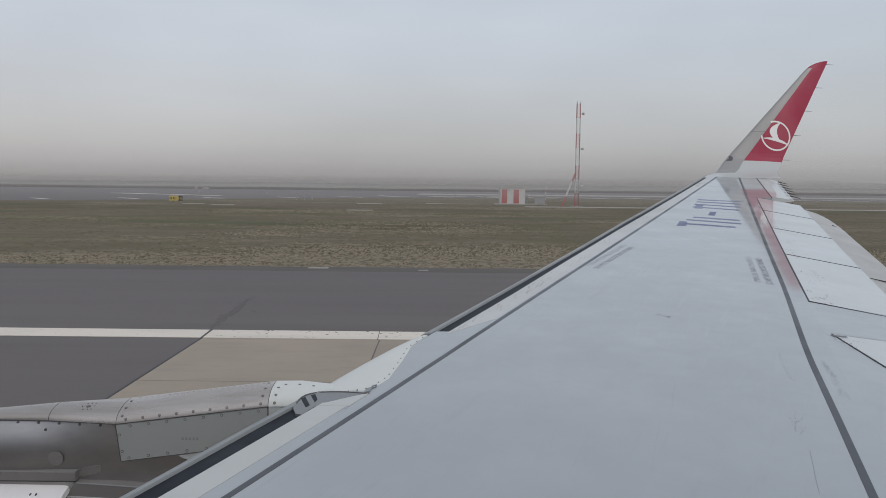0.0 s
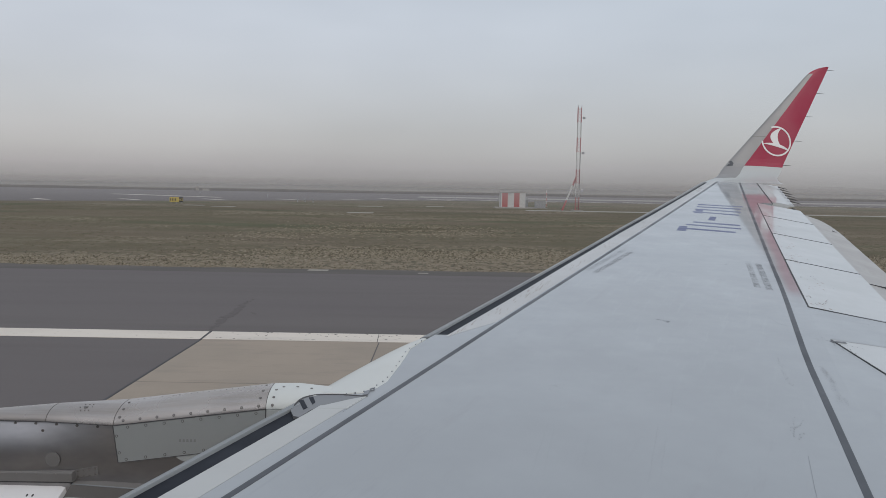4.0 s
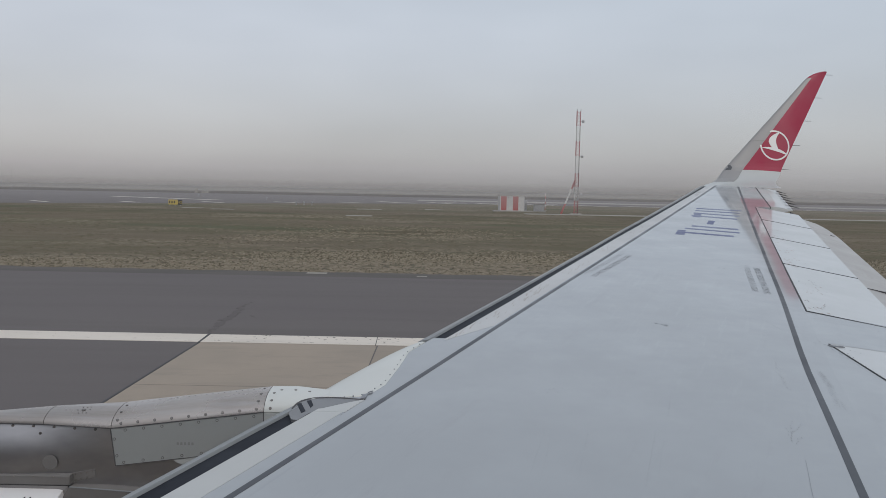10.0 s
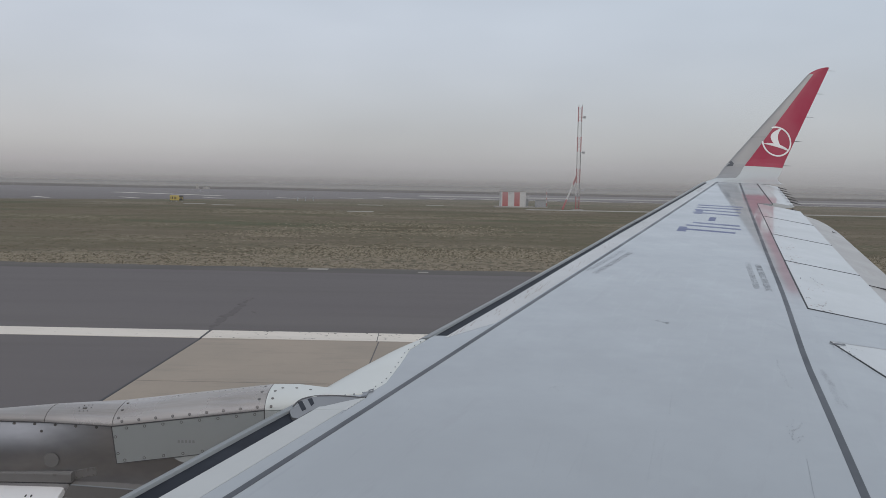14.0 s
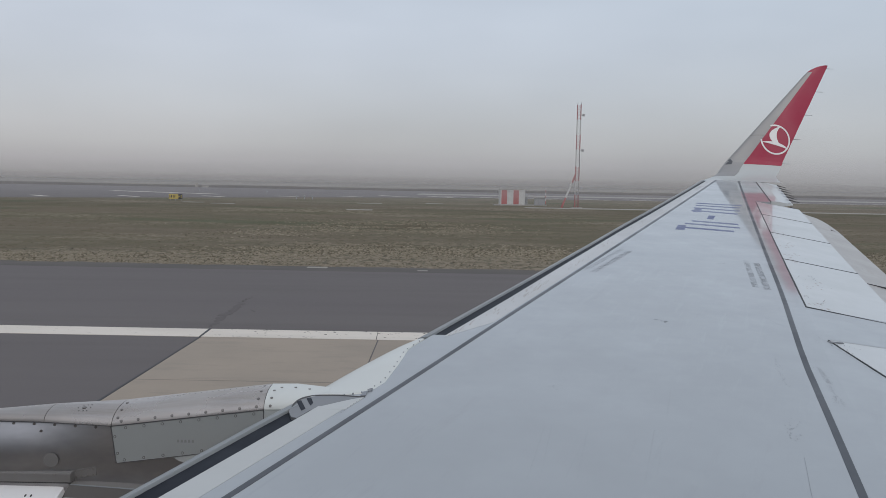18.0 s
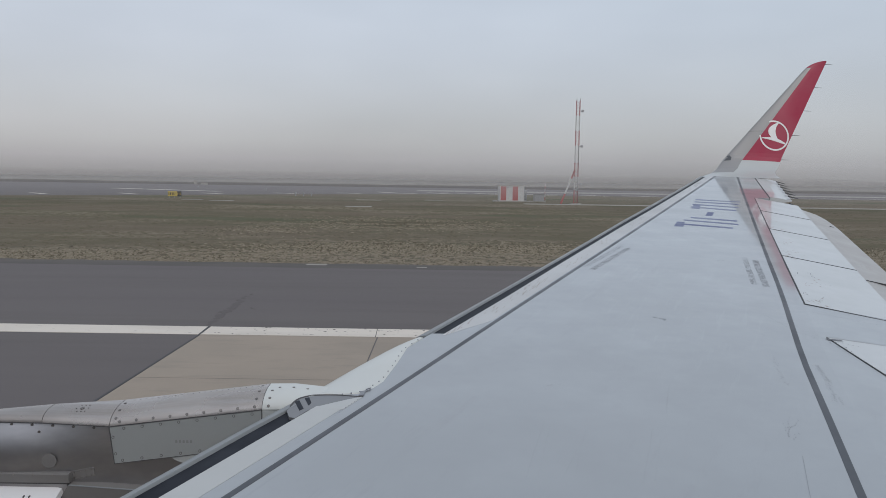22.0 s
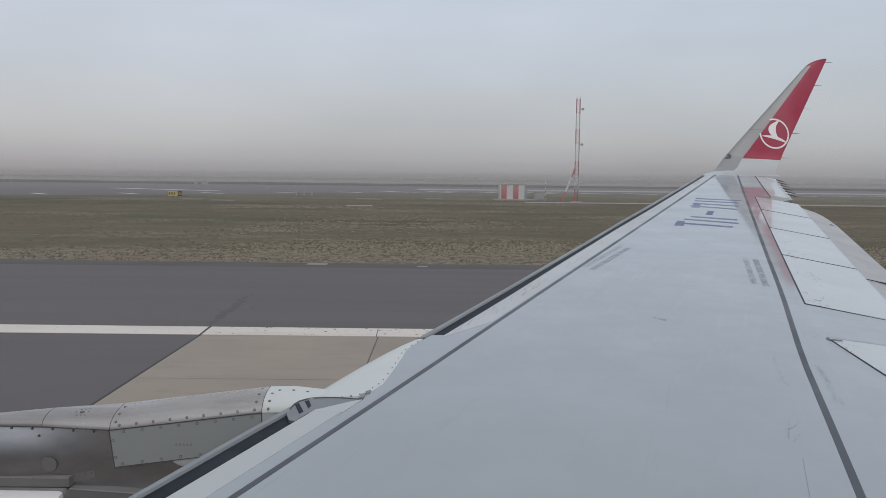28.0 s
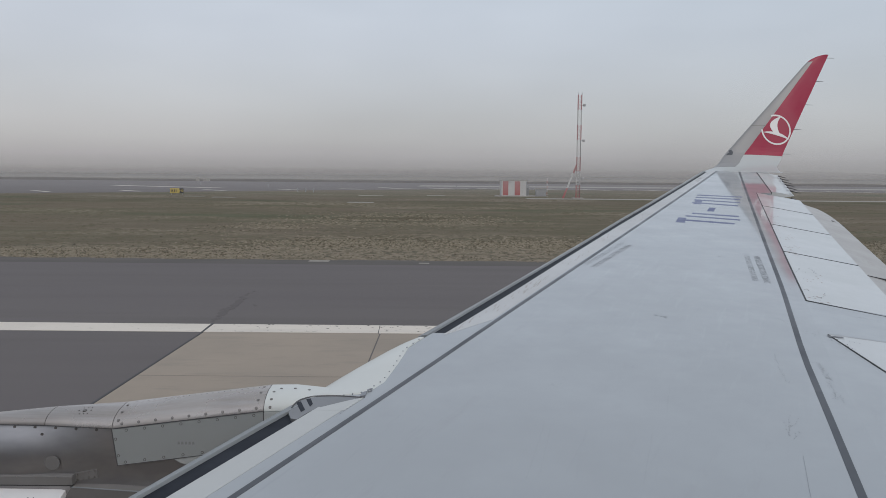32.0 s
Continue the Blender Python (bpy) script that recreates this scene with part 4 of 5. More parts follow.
rings = [[(x, side_y(x, dz), seam(x) + dz) for dz in (-0.75, -0.3, -0.2, -0.16, -0.13, -0.10, -0.07, -0.045, -0.02)] + pyl_ring(x) + [(x, 4.10, seam(x) - 0.75)] for x in stations(-4.4, -0.50, 53)]
pylon = part("engine_pylon", loft(rings), M_HOT, plane, "heat-stained metal engine pylon", smooth=True)
for x0, x1, mat, lab in ((-4.4, -1.939, M_METAL, "brushed metal pylon cap"), (-1.936, -1.6085, M_METAL, "brushed metal pylon cap"), (-1.6055, -0.8625, M_METAL, "brushed metal pylon cap"), (-0.8595, -0.52, M_FAIRTOP, "pale painted pylon cap")):
    rings = []
    for x in stations(x0, x1, 8):
        rings.append(pyl_ring(x, 0.006)[:-1] + [(a, b + 0.004, c - 0.012) for a, b, c in pyl_ring(x)[:-1][::-1]])
    part("pylon_cap", loft(rings), mat, pylon, lab, smooth=True)
for xs in (-1.9375, -1.607, -0.861):
    rings = [pyl_ring(x, 0.003)[:-1] + [(a, b + 0.004, c - 0.012) for a, b, c in pyl_ring(x)[:-1][::-1]] for x in (xs - 0.0016, xs + 0.0016)]
    part("cap_joint", loft(rings), M_THIN, pylon)


def on_side(name, pts, y0, y1, mat, parent, label=""):
    return part(name, loft([[(x, y, seam(x) + dz) for x, dz in pts] for y in (y0, y1)]), mat, parent, label)


on_side("pylon_side_panel", [(-1.606, -0.004), (-0.864, -0.004), (-0.864, -0.14), (-1.05, -0.185), (-1.583, -0.188)], 3.752, 3.764, M_SIDE, pylon, "pale bolted side panel, shade painted into its grey")
on_side("pylon_side_panel", [(-0.858, -0.004), (-0.60, -0.004), (-0.60, -0.2), (-0.858, -0.2)], 3.752, 3.764, M_FAIR, pylon, "pale grey side panel")
for xa, xb in ((-4.4, -1.94), (-1.94, -1.607), (-1.607, -0.861)):
    on_side("side_seam", [(xa, -0.0022), (xb, -0.0022), (xb, 0.0012), (xa, 0.0012)], 3.7495, 3.762, M_THIN, pylon)
on_side("side_seam", [(-1.611, -0.004), (-1.607, -0.004), (-1.583, -0.19), (-1.587, -0.19)], 3.7505, 3.762, M_THIN, pylon)
on_side("side_seam", [(-1.583, -0.191), (-1.583, -0.188), (-1.05, -0.185), (-1.05, -0.188)], 3.7505, 3.762, M_THIN, pylon)
on_side("side_seam", [(-0.8635, -0.2), (-0.8585, -0.2), (-0.8585, 0), (-0.8635, 0)], 3.7505, 3.762, M_THIN, pylon)


def bolt(point, u, v, out, r, fill, parent):
    """A flush bolt: a dark rim with a paler, slightly domed head inside."""
    disc = lambda k, h: [point + (u * math.cos(a) + v * math.sin(a)) * r * k + out * h for a in (math.pi * j / 5 for j in range(10))]
    ob = part("bolt", join([loft([disc(1.0, -0.005), disc(1.0, 0.0012)]), loft([disc(0.64, -0.004), disc(0.64, 0.00135), disc(0.45, 0.00145)])]), M_RIM, parent)
    ob.data.materials.append(fill)
    for p in ob.data.polygons:
        p.material_index = 1 if (p.center - point - out * 0.001).length < r * 0.9 and max((ob.data.vertices[q].co - point).length for q in p.vertices) < r * 0.9 else 0


def side_bolt(x, dz, r=0.0072, y=None):
    y = y or min(3.751 if x > -1.607 else 3.76, side_y(x, dz) - 0.001)
    bolt(Vector((x, y, seam(x) + dz)), Vector((1, 0, 0)), Vector((0, 0, 1)), Vector((0, -1, 0)), r, M_SIDE if x > -1.6 else M_BOLT, pylon)


def cap_bolt(x, i, r=0.0072, small=False):
    """A bolt on the cap, i steps up from the seam."""
    (_, y, z), (_, yb, zb) = pyl_ring(x, 0.006)[i], pyl_ring(x, 0.006)[i + 1]
    t = Vector((0, yb - y, zb - z)).normalized()
    if small:
        part("bolt", loft([[Vector((x, y, z)) + Vector((r * math.cos(a), 0, 0)) + t * r * math.sin(a) + Vector((0, t.z, -t.y)) * h for a in (math.pi * j / 4 for j in range(8))] for h in (0.003, -0.001)]), M_RIM, pylon)
    else:
        bolt(Vector((x, y, z)), Vector((1, 0, 0)), t, Vector((0, -t.z, t.y)), r, M_BOLT, pylon)


for i in range(8):
    side_bolt(-1.536 + 0.0897 * i, -0.016)
for i in range(9):
    cap_bolt(-1.56 + 0.0828 * i, 1)
for i in range(7):
    side_bolt(-1.545 + 0.095 * i, -0.176 + 0.001 * i)
for i in range(12):
    side_bolt(-1.685 - 0.10 * i, -0.012)
side_bolt(-1.945, -0.042)
for i in range(2):
    side_bolt(-1.59 + 0.012 * i, -0.055 - 0.085 * i)
for i in range(3):
    cap_bolt(-1.582, 2 + 2 * i)
    cap_bolt(-0.895, 3 + 2 * i)
    cap_bolt(-0.83, 1 + 2 * i)
for i in range(22):
    cap_bolt(-1.55 + 0.03 * i, 7, 0.0028, True)
for i in range(3):
    cap_bolt(-0.80 + 0.07 * i, 6)
yc = side_y(-1.888, -0.17)
part("round_cover", loft([[(-1.888 + 0.037 * math.cos(a), yc - 0.004 - h, 2.81 + 0.037 * math.sin(a)) for a in (2 * math.pi * j / 24 for j in range(24))] for h in (0.0, 0.003)]), M_DULL, pylon, "round grey cover")
def on_bulge(x, out):
    return side_y(x, -0.2) - out


part("rivet_plate", loft([[(x, on_bulge(x, o), z) for x, z in ((-1.85, 2.738), (-1.80, 2.751), (-1.684, 2.769), (-1.682, 2.725), (-1.76, 2.714), (-1.82, 2.707))] for o in (0.004, -0.002)]), M_DULL, pylon, "small riveted plate")
for i in range(5):
    for x, z in ((-1.80 + 0.026 * i, 2.743 + 0.0042 * i), (-1.80 + 0.026 * i, 2.717 + 0.0035 * i)):
        part("bolt", loft([[(x + 0.0036 * math.cos(a), on_bulge(x, o), z + 0.0036 * math.sin(a)) for a in (math.pi * j / 4 for j in range(8))] for o in (0.003, 0.0055)]), M_BOLT, pylon)
part("round_pad", loft([[(-1.238 + 0.097 * math.cos(a), y, 2.892 + 0.097 * math.sin(a)) for a in (2 * math.pi * j / 32 for j in range(32))] for y in (3.7535, 3.764)]), M_FAIR, pylon, "pale round pad behind the side panel")
for i in range(5):
    part("faded_mark", loft([[(x, y, z) for x, z in ((-1.285 + 0.018 * i, 2.91), (-1.276 + 0.018 * i, 2.911), (-1.274 + 0.018 * i, 2.897), (-1.286 + 0.018 * i, 2.896))] for y in (3.7518, 3.753)]), M_MARK, pylon)
# round filler fitting on the cap
for i in range(9):
    a = 2 * math.pi * i / 9
    cap_bolt(-1.775 + 0.03 * math.cos(a), 5 + (1 if math.sin(a) > 0.4 else -1 if math.sin(a) < -0.4 else 0), 0.0032, True)
cap_bolt(-1.775, 5, 0.011)
# end of the inner slat: a shallow bay with painted shade and two dark slots
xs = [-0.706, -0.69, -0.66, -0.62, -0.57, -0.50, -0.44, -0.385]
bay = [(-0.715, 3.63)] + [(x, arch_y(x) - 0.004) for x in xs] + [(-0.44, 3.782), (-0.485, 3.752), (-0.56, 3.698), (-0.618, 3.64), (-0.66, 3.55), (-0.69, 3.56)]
skin_patch("slat_bay", bay, -0.03, 0.0012, M_BAY, wing, "grey bay at the slat end, shade painted into its colour")
skin_patch("leading_edge_panel", [(-0.60, 3.66), (-0.585, 3.69), (-0.56, 3.703), (-0.485, 3.757), (-0.44, 3.787), (-0.376, 3.824), (-0.385, 3.80), (-0.415, 3.735), (-0.452, 3.66)], -0.02, 0.0018, M_ROOT, wing, "pale worn leading-edge panel")
skin_patch("slot", [(-0.697, 3.744), (-0.679, 3.762), (-0.641, 3.662), (-0.656, 3.637)], -0.02, 0.003, M_SEAL, wing, "dark open slot")
skin_patch("slot", [(-0.657, 3.789), (-0.637, 3.80), (-0.616, 3.735), (-0.624, 3.702)], -0.02, 0.003, M_SEAL, wing, "dark open slot")
for i in range(7):
    u = i / 6
    x, y = -0.466 + 0.068 * u, 3.625 + 0.158 * u
    skin_patch("seal_dash", [(x - 0.002, y), (x + 0.002, y - 0.001), (x + 0.004, y + 0.006), (x, y + 0.007)], -0.002, 0.0021, M_CHIP, wing)

# engine: cowl and core below the pylon
def revolve(profile, yc, zc, n=40):
    return loft([[(x, yc + r * math.sin(2 * math.pi * i / n), zc + r * math.cos(2 * math.pi * i / n)) for i in range(n)] for x, r in profile])


engine = part("engine_cowl", revolve([(-5.6, 0.85), (-5.7, 0.98), (-5.5, 1.06), (-4.9, 1.09), (-4.0, 1.07), (-3.0, 1.04), (-2.3, 1.034), (-1.84, 1.031), (-1.82, 1.026), (-1.815, 1.0), (-2.4, 0.94)], 4.0, 1.70, 72), M_WHITE, plane, "white engine cowl", smooth=True)
part("core_cowl", revolve([(-2.5, 0.92), (-1.9, 0.88), (-1.5, 0.78), (-1.0, 0.62), (-0.6, 0.46), (-0.59, 0.42), (-1.2, 0.3)], 4.0, 1.70), M_HOT, engine, "dark metal exhaust core", smooth=True)
part("cowl_flange", loft([[(x, 3.692, 2.707), (x, 3.688, 2.711), (x, 3.688, 2.750), (x, 3.691, 2.756), (x, 3.72, 2.756), (x, 3.76, 2.707)] for x in stations(-4.2, -1.782, 6)]), M_DULL, engine, "grey metal cowl flange")
part("flange_skirt", loft([[(x, 3.70, 2.64), (x, 3.697, 2.703), (x, 3.76, 2.703), (x, 3.76, 2.64)] for x in stations(-4.2, -1.795, 6)]), M_HOT, engine, "dark metal skirt under the flange")
part("flange_seam", loft([[(x, 3.694, 2.702), (x, 3.694, 2.7075), (x, 3.72, 2.7075), (x, 3.72, 2.702)] for x in (-4.2, -1.785)]), M_JOINT, engine)
for i in range(9):
    x = -1.86 - 0.095 * i
    part("bolt", loft([[(x + 0.004 * math.cos(a), y, 2.748 + 0.004 * math.sin(a)) for a in (math.pi * j / 4 for j in range(8))] for y in (3.689, 3.6865)]), M_BOLT, engine)
part("aft_cowl_panel", loft([[(x, y, z) for x, z in ((-1.787, 2.699), (-1.15, 2.660), (-1.12, 2.5), (-1.86, 2.5), (-1.842, 2.61))] for y in (3.69, 3.76)]), M_DULL, engine, "dull grey aft cowl panel")
part("panel_rim", loft([[(x, y, z) for x, z in ((-1.787, 2.6995), (-1.15, 2.6605), (-1.15, 2.658), (-1.787, 2.697))] for y in (3.6885, 3.70)]), M_LIP, engine, "bare metal rim")
part("hoist_panel", loft([[(x, y, z) for x, z in ((-1.822, 2.635), (-1.60, 2.625), (-1.58, 2.5), (-1.87, 2.5))] for y in (3.686, 3.70)]), M_PANEL, engine, "pale panel with a stencilled notice")
cu = bpy.data.curves.new("notice", "FONT")
cu.body, cu.size, cu.extrude = "HOIST POINT", 0.024, 0.0006
tmp = bpy.data.objects.new("notice", cu)
bpy.context.scene.collection.objects.link(tmp)
bpy.context.view_layer.update()
me = bpy.data.meshes.new_from_object(tmp.evaluated_get(bpy.context.evaluated_depsgraph_get()))
bpy.data.objects.remove(tmp)
me.transform(pose(-1.81, 3.685, 2.612, 90, 2.5, 0))
bm = bmesh.new()
bm.from_mesh(me)
part("notice", bm, M_JOINT, engine, "stencilled words")
for x in (-1.972, -1.945):
    part("drain_hole", loft([[(x + 0.0045 * math.cos(a), 3.632 + 0.008 * math.sin(a), 2.6635 + 0.0029 * math.sin(a) + h) for a in (math.pi * j / 5 for j in range(10))] for h in (-0.006, 0.0015)]), M_JOINT, engine)

# fuselage behind the camera, with its row of windows
rings = []
for x, r, dz in ((-17.5, 0.15, -0.6), (-17.2, 0.7, -0.5), (-16, 1.35, -0.25), (-14, 1.85, -0.05), (-12, 1.975, 0), (14, 1.975, 0), (18, 1.75, 0.2), (22, 1.2, 0.6), (26, 0.35, 1.1)):
    rings.append([(x, -2.14 + r * math.sin(2 * math.pi * i / 36), 3.75 + dz + r * math.cos(2 * math.pi * i / 36)) for i in range(36)])
fuselage = part("fuselage", loft(rings), M_WHITE, plane, "white painted cabin body with small windows", smooth=True)
for i in range(44):
    x = -11.6 + 0.533 * i
    ring = []
    for j in range(12):
        a = 2 * math.pi * j / 12
        dz = 0.165 * math.sin(a)
        ang = (0.22 + dz) / 1.975
        ring.append((x + 0.11 * math.cos(a), ang))
    bm = loft([[(px, -2.14 + rr * math.cos(ang), 3.75 + rr * math.sin(ang)) for px, ang in ring] for rr in (1.97, 1.98)])
    part("cabin_window", bm, M_GLASS, fuselage)
rings = []
for y in stations(-2.2, -0.2, 4):
    z = zw(-0.2)
    rings.append([(-2.7, y, z - 0.2), (-2.4, y, z), (4.2, y, z - 0.1), (5.0, y, z - 0.5), (4.2, y, z - 1.2), (-2.2, y, z - 1.2)])
part("belly_fairing", loft(rings), M_FAIR, plane)
# main wheels that carry it
for dy in (1.55, -5.85):
    leg = part("gear_leg", rod((2.6, dy, 0.58), (2.4, dy + (0.25 if dy > 0 else -0.25), 2.75), 0.13, 0.16, 12), M_STEEL, plane)
    for o in (-0.46, 0.46):
        w = part("wheel", loft([[(2.6 + r * math.cos(a), dy + o + t, 0.585 + r * math.sin(a)) for a in (2 * math.pi * j / 28 for j in range(28))] for t, r in ((-0.2, 0.36), (-0.2, 0.52), (-0.13, 0.58), (0.13, 0.58), (0.2, 0.52), (0.2, 0.36))]), M_TYRE, leg, "black tyre")
nose = part("gear_leg", rod((-12.6, -2.14, 0.4), (-12.4, -2.14, 2.1), 0.09, 0.11, 12), M_STEEL, plane)
for o in (-0.25, 0.25):
    part("wheel", loft([[(-12.6 + r * math.cos(a), -2.14 + o + t, 0.382 + r * math.sin(a)) for a in (2 * math.pi * j / 24 for j in range(24))] for t, r in ((-0.11, 0.2), (-0.11, 0.34), (0, 0.38), (0.11, 0.34), (0.11, 0.2))]), M_TYRE, nose, "black tyre")

# ---- airfield ----
def structure(ob, label="", category=""):
    return tagged(ob, label, category, kind="structure")


def rise(y):
    """The field climbs gently away from the runway."""
    u = min(1.0, max(0.0, (y - 50) / 68))
    return 0.8 * u * u * (3 - 2 * u)


ground_rows = [-4500, 30] + [48 + 2 * i for i in range(37)] + [400, 4500]
ground = part("ground", loft([[(-4500, y, -1.0), (4500, y, -1.0), (4500, y, rise(y) - 0.05), (-4500, y, rise(y) - 0.05)] for y in ground_rows]), M_GRASS)
structure(ground, "flat airfield of dry winter grass", "ground")


def strip(name, x0, x1, y_near, y_far, z, mat, step, wob0, wob1, label, category, thick=0.06):
    """A paved strip whose long edges wander a little."""
    n = int((x1 - x0) / step)
    rings = []
    for i in range(n + 1):
        x = x0 + (x1 - x0) * i / n
        a = (y_near(x) if callable(y_near) else y_near) + wob0 * (noise.noise((x * 0.23, 1, 0)) + 0.5 * noise.noise((x * 0.9, 7, 0)))
        b = (y_far(x) if callable(y_far) else y_far) + wob1 * (noise.noise((x * 0.2, 4, 0)) + 0.6 * noise.noise((x * 0.8, 9, 0)))
        rings.append([(x, a, z - thick), (x, b, z - thick), (x, b, z), (x, a, z)])
    return structure(part(name, loft(rings), mat), label, category)


runway = strip("runway", -1500, 700, -60, 36.6, 0.0, M_ASPHALT, 6, 0, 0.08, "long dark grey asphalt runway", "runway")
strip("runway_shoulder", -140, 140, 36.2, 38.7, -0.012, M_SHOULDER, 0.35, 0, 0.8, "dark ragged asphalt edge of the runway", "shoulder", 0.05)
strip("verge", -140, 140, 37.0, 46.0, -0.035, M_VERGE, 0.7, 0.2, 3.2, "dry straw-coloured earth verge beside the runway", "verge", 0.03)
strip("runway_edge_line", -1500, 700, 20.65, 21.75, 0.010, M_LINE, 10, 0, 0, "white painted runway edge line", "marking", 0.012)


def taxi_near(x):
    u = min(1.0, max(0.0, (x + 78) / 95))
    return 122 + 74 * (u * u * (3 - 2 * u)) ** 0.8 if u > 0 else 122.0


strip("taxiway", -900, 600, taxi_near, 333, -0.03, M_ASPHALT, 5, 0.4, 0.6, "grey asphalt taxiway across the grass", "taxiway", 0.03)
rings = []
for i in range(151):
    x = -1000 + 12 * i
    h = 0.95 + 0.2 * noise.noise((x * 0.02, 3, 0)) + 0.12 * noise.noise((x * 0.11, 8, 0))
    rings.append([(x, 337, -0.1), (x, 338.2, h), (x, 340.5, h * 0.97), (x, 343, -0.1)])
structure(part("perimeter_bank", loft(rings), M_BANK), "low dark earth bank along the far edge of the field", "bank")
strip("service_road", -8, 500, 236, 260, -0.02, M_PALE, 8, 0.3, 0.3, "pale concrete service road", "road", 0.03)
strip("mast_path", 12.5, 150, 117.5, 121.5, -0.02, M_PALE, 4, 0.2, 0.2, "pale concrete path to the mast", "path", 0.04)

# concrete slabs of the runway end, with open joints
slab_bm = box(0, 4.692, 0, 5.612, -0.05, 0.006, 0.012)
slab_mesh = bpy.data.meshes.new("slab")
slab_bm.to_mesh(slab_mesh)
slab_bm.free()
slab_mesh.materials.append(M_CONCRETE)
for i in range(18):
    for j in range(7):
        s = new("slab", slab_mesh)
        s.location = (-6.38 + 4.72 * i, 16.11 - 5.64 * j, 0.0)
        s.parent = runway
# the rest of the concrete, further back along the runway
verts, faces = [], []
for i in range(18, 62):
    for j in range(7):
        x, y, n = -6.38 + 4.72 * i, 16.11 - 5.64 * j, len(verts)
        verts += [(x + a, y + b, z) for z in (-0.05, 0.006) for a, b in ((0, 0), (4.692, 0), (4.692, 5.612), (0, 5.612))]
        faces += [(n + 4, n + 5, n + 6, n + 7)] + [(n + q, n + (q + 1) % 4, n + 4 + (q + 1) % 4, n + 4 + q) for q in range(4)]
tagged(mesh_of("slab_field", verts, faces, M_CONCRETE, runway), kind="stuff")
# touchdown blocks on the concrete and worn patches
for x0, x1, y0, y1 in ((165, 219, 13.4, 16.4), (40, 55, 13.2, 16.2), (-166, -122, 13.2, 16.2)):
    structure(part("touchdown_block", box(x0, x1, y0, y1, -0.01, 0.014), M_LINE), "white painted touchdown block on the runway", "marking")

# faint pale marks in the grass: drain covers and pads
for x, y, w, d in ((-12.4, 100, 3.3, 1.6), (-33.5, 113, 3.2, 1.4), (-38.8, 116.5, 3.0, 1.4), (-14, 127, 4, 1.5), (-3, 132, 3, 1.6), (-6.6, 37.9, 1.0, 0.5), (-1.2, 37.4, 0.5, 0.3)):
    tagged(part("concrete_pad", box(x, x + w, y, y + d, -0.06, 0.0, 0.02), M_PALE), "flat pale concrete pad in the grass", "pad", "pads in the grass")

# yellow edge ticks on the taxiway
tick = None
for i in range(9):
    x = -72 + 12.5 * i
    y = taxi_near(x) + 16 - 1.0 * i * (i < 6)
    m = pose(x, y, -0.026, 0, 0, -48)
    if tick is None:
        tick = tagged(part("taxiway_tick", box(-4.6, 4.6, -0.5, 0.5, -0.006, 0.006), M_LINE), "worn white edge tick on the taxiway", "marking", "taxiway ticks", "structure")
        tick.matrix_world = m
    else:
        copy_thing(tick, m)
wide = None
for i in range(12):
    m = pose(-14 + 13 * i, 202, -0.012, 0, 0, 0)
    if wide is None:
        wide = tagged(part("taxiway_dash", flat([(2.2, -6.5), (3.6, -6.5), (-2.4, 6.5), (-3.8, 6.5)], -0.006, 0.006), M_LINE), "worn white dash along the taxiway edge", "marking", "taxiway dashes", "structure")
        wide.matrix_world = m
    else:
        copy_thing(wide, m)
structure(part("holding_bar", flat([(-88, 207), (-53, 183.5), (-52, 185.5), (-87, 210)], -0.04, -0.02), M_LINE), "long white painted bar on the taxiway", "marking")

# exits further along: two that leave at a shallow angle, then a square one
def smooth(points, n=6):
    """A soft curve through points in plan."""
    out = []
    for i in range(len(points) - 1):
        p0, p1, p2, p3 = (points[min(max(q, 0), len(points) - 1)] for q in (i - 1, i, i + 1, i + 2))
        for u in (q / n for q in range(n)):
            out.append(tuple(0.5 * (2 * b + (c - a) * u + (2 * a - 5 * b + 4 * c - d) * u * u + (3 * b - a - 3 * c + d) * u ** 3) for a, b, c, d in zip(p0, p1, p2, p3)))
    return out + [points[-1]]


def ribbon(name, points, w, z, mat, label, off=0.0):
    """A painted line of width w along points, shifted sideways by off."""
    rings = []
    for i, (x, y) in enumerate(points):
        (xa, ya), (xb, yb) = points[max(i - 1, 0)], points[min(i + 1, len(points) - 1)]
        nx, ny = Vector((ya - yb, xb - xa)).normalized()
        a, b = off - w / 2, off + w / 2
        rings.append([(x + nx * a, y + ny * a, z - 0.012), (x + nx * b, y + ny * b, z - 0.012), (x + nx * b, y + ny * b, z), (x + nx * a, y + ny * a, z)])
    return structure(part(name, loft(rings), mat), label, "marking")


def apron(near, far, label):
    """Asphalt between two soft edges that run the same way."""
    a, b = smooth(near), smooth(far)
    return structure(part("exit_taxiway", loft([[(*p, -0.05), (*q, -0.05), (*q, -0.004), (*p, -0.004)] for p, q in zip(a, b)]), M_ASPHALT), label, "taxiway")


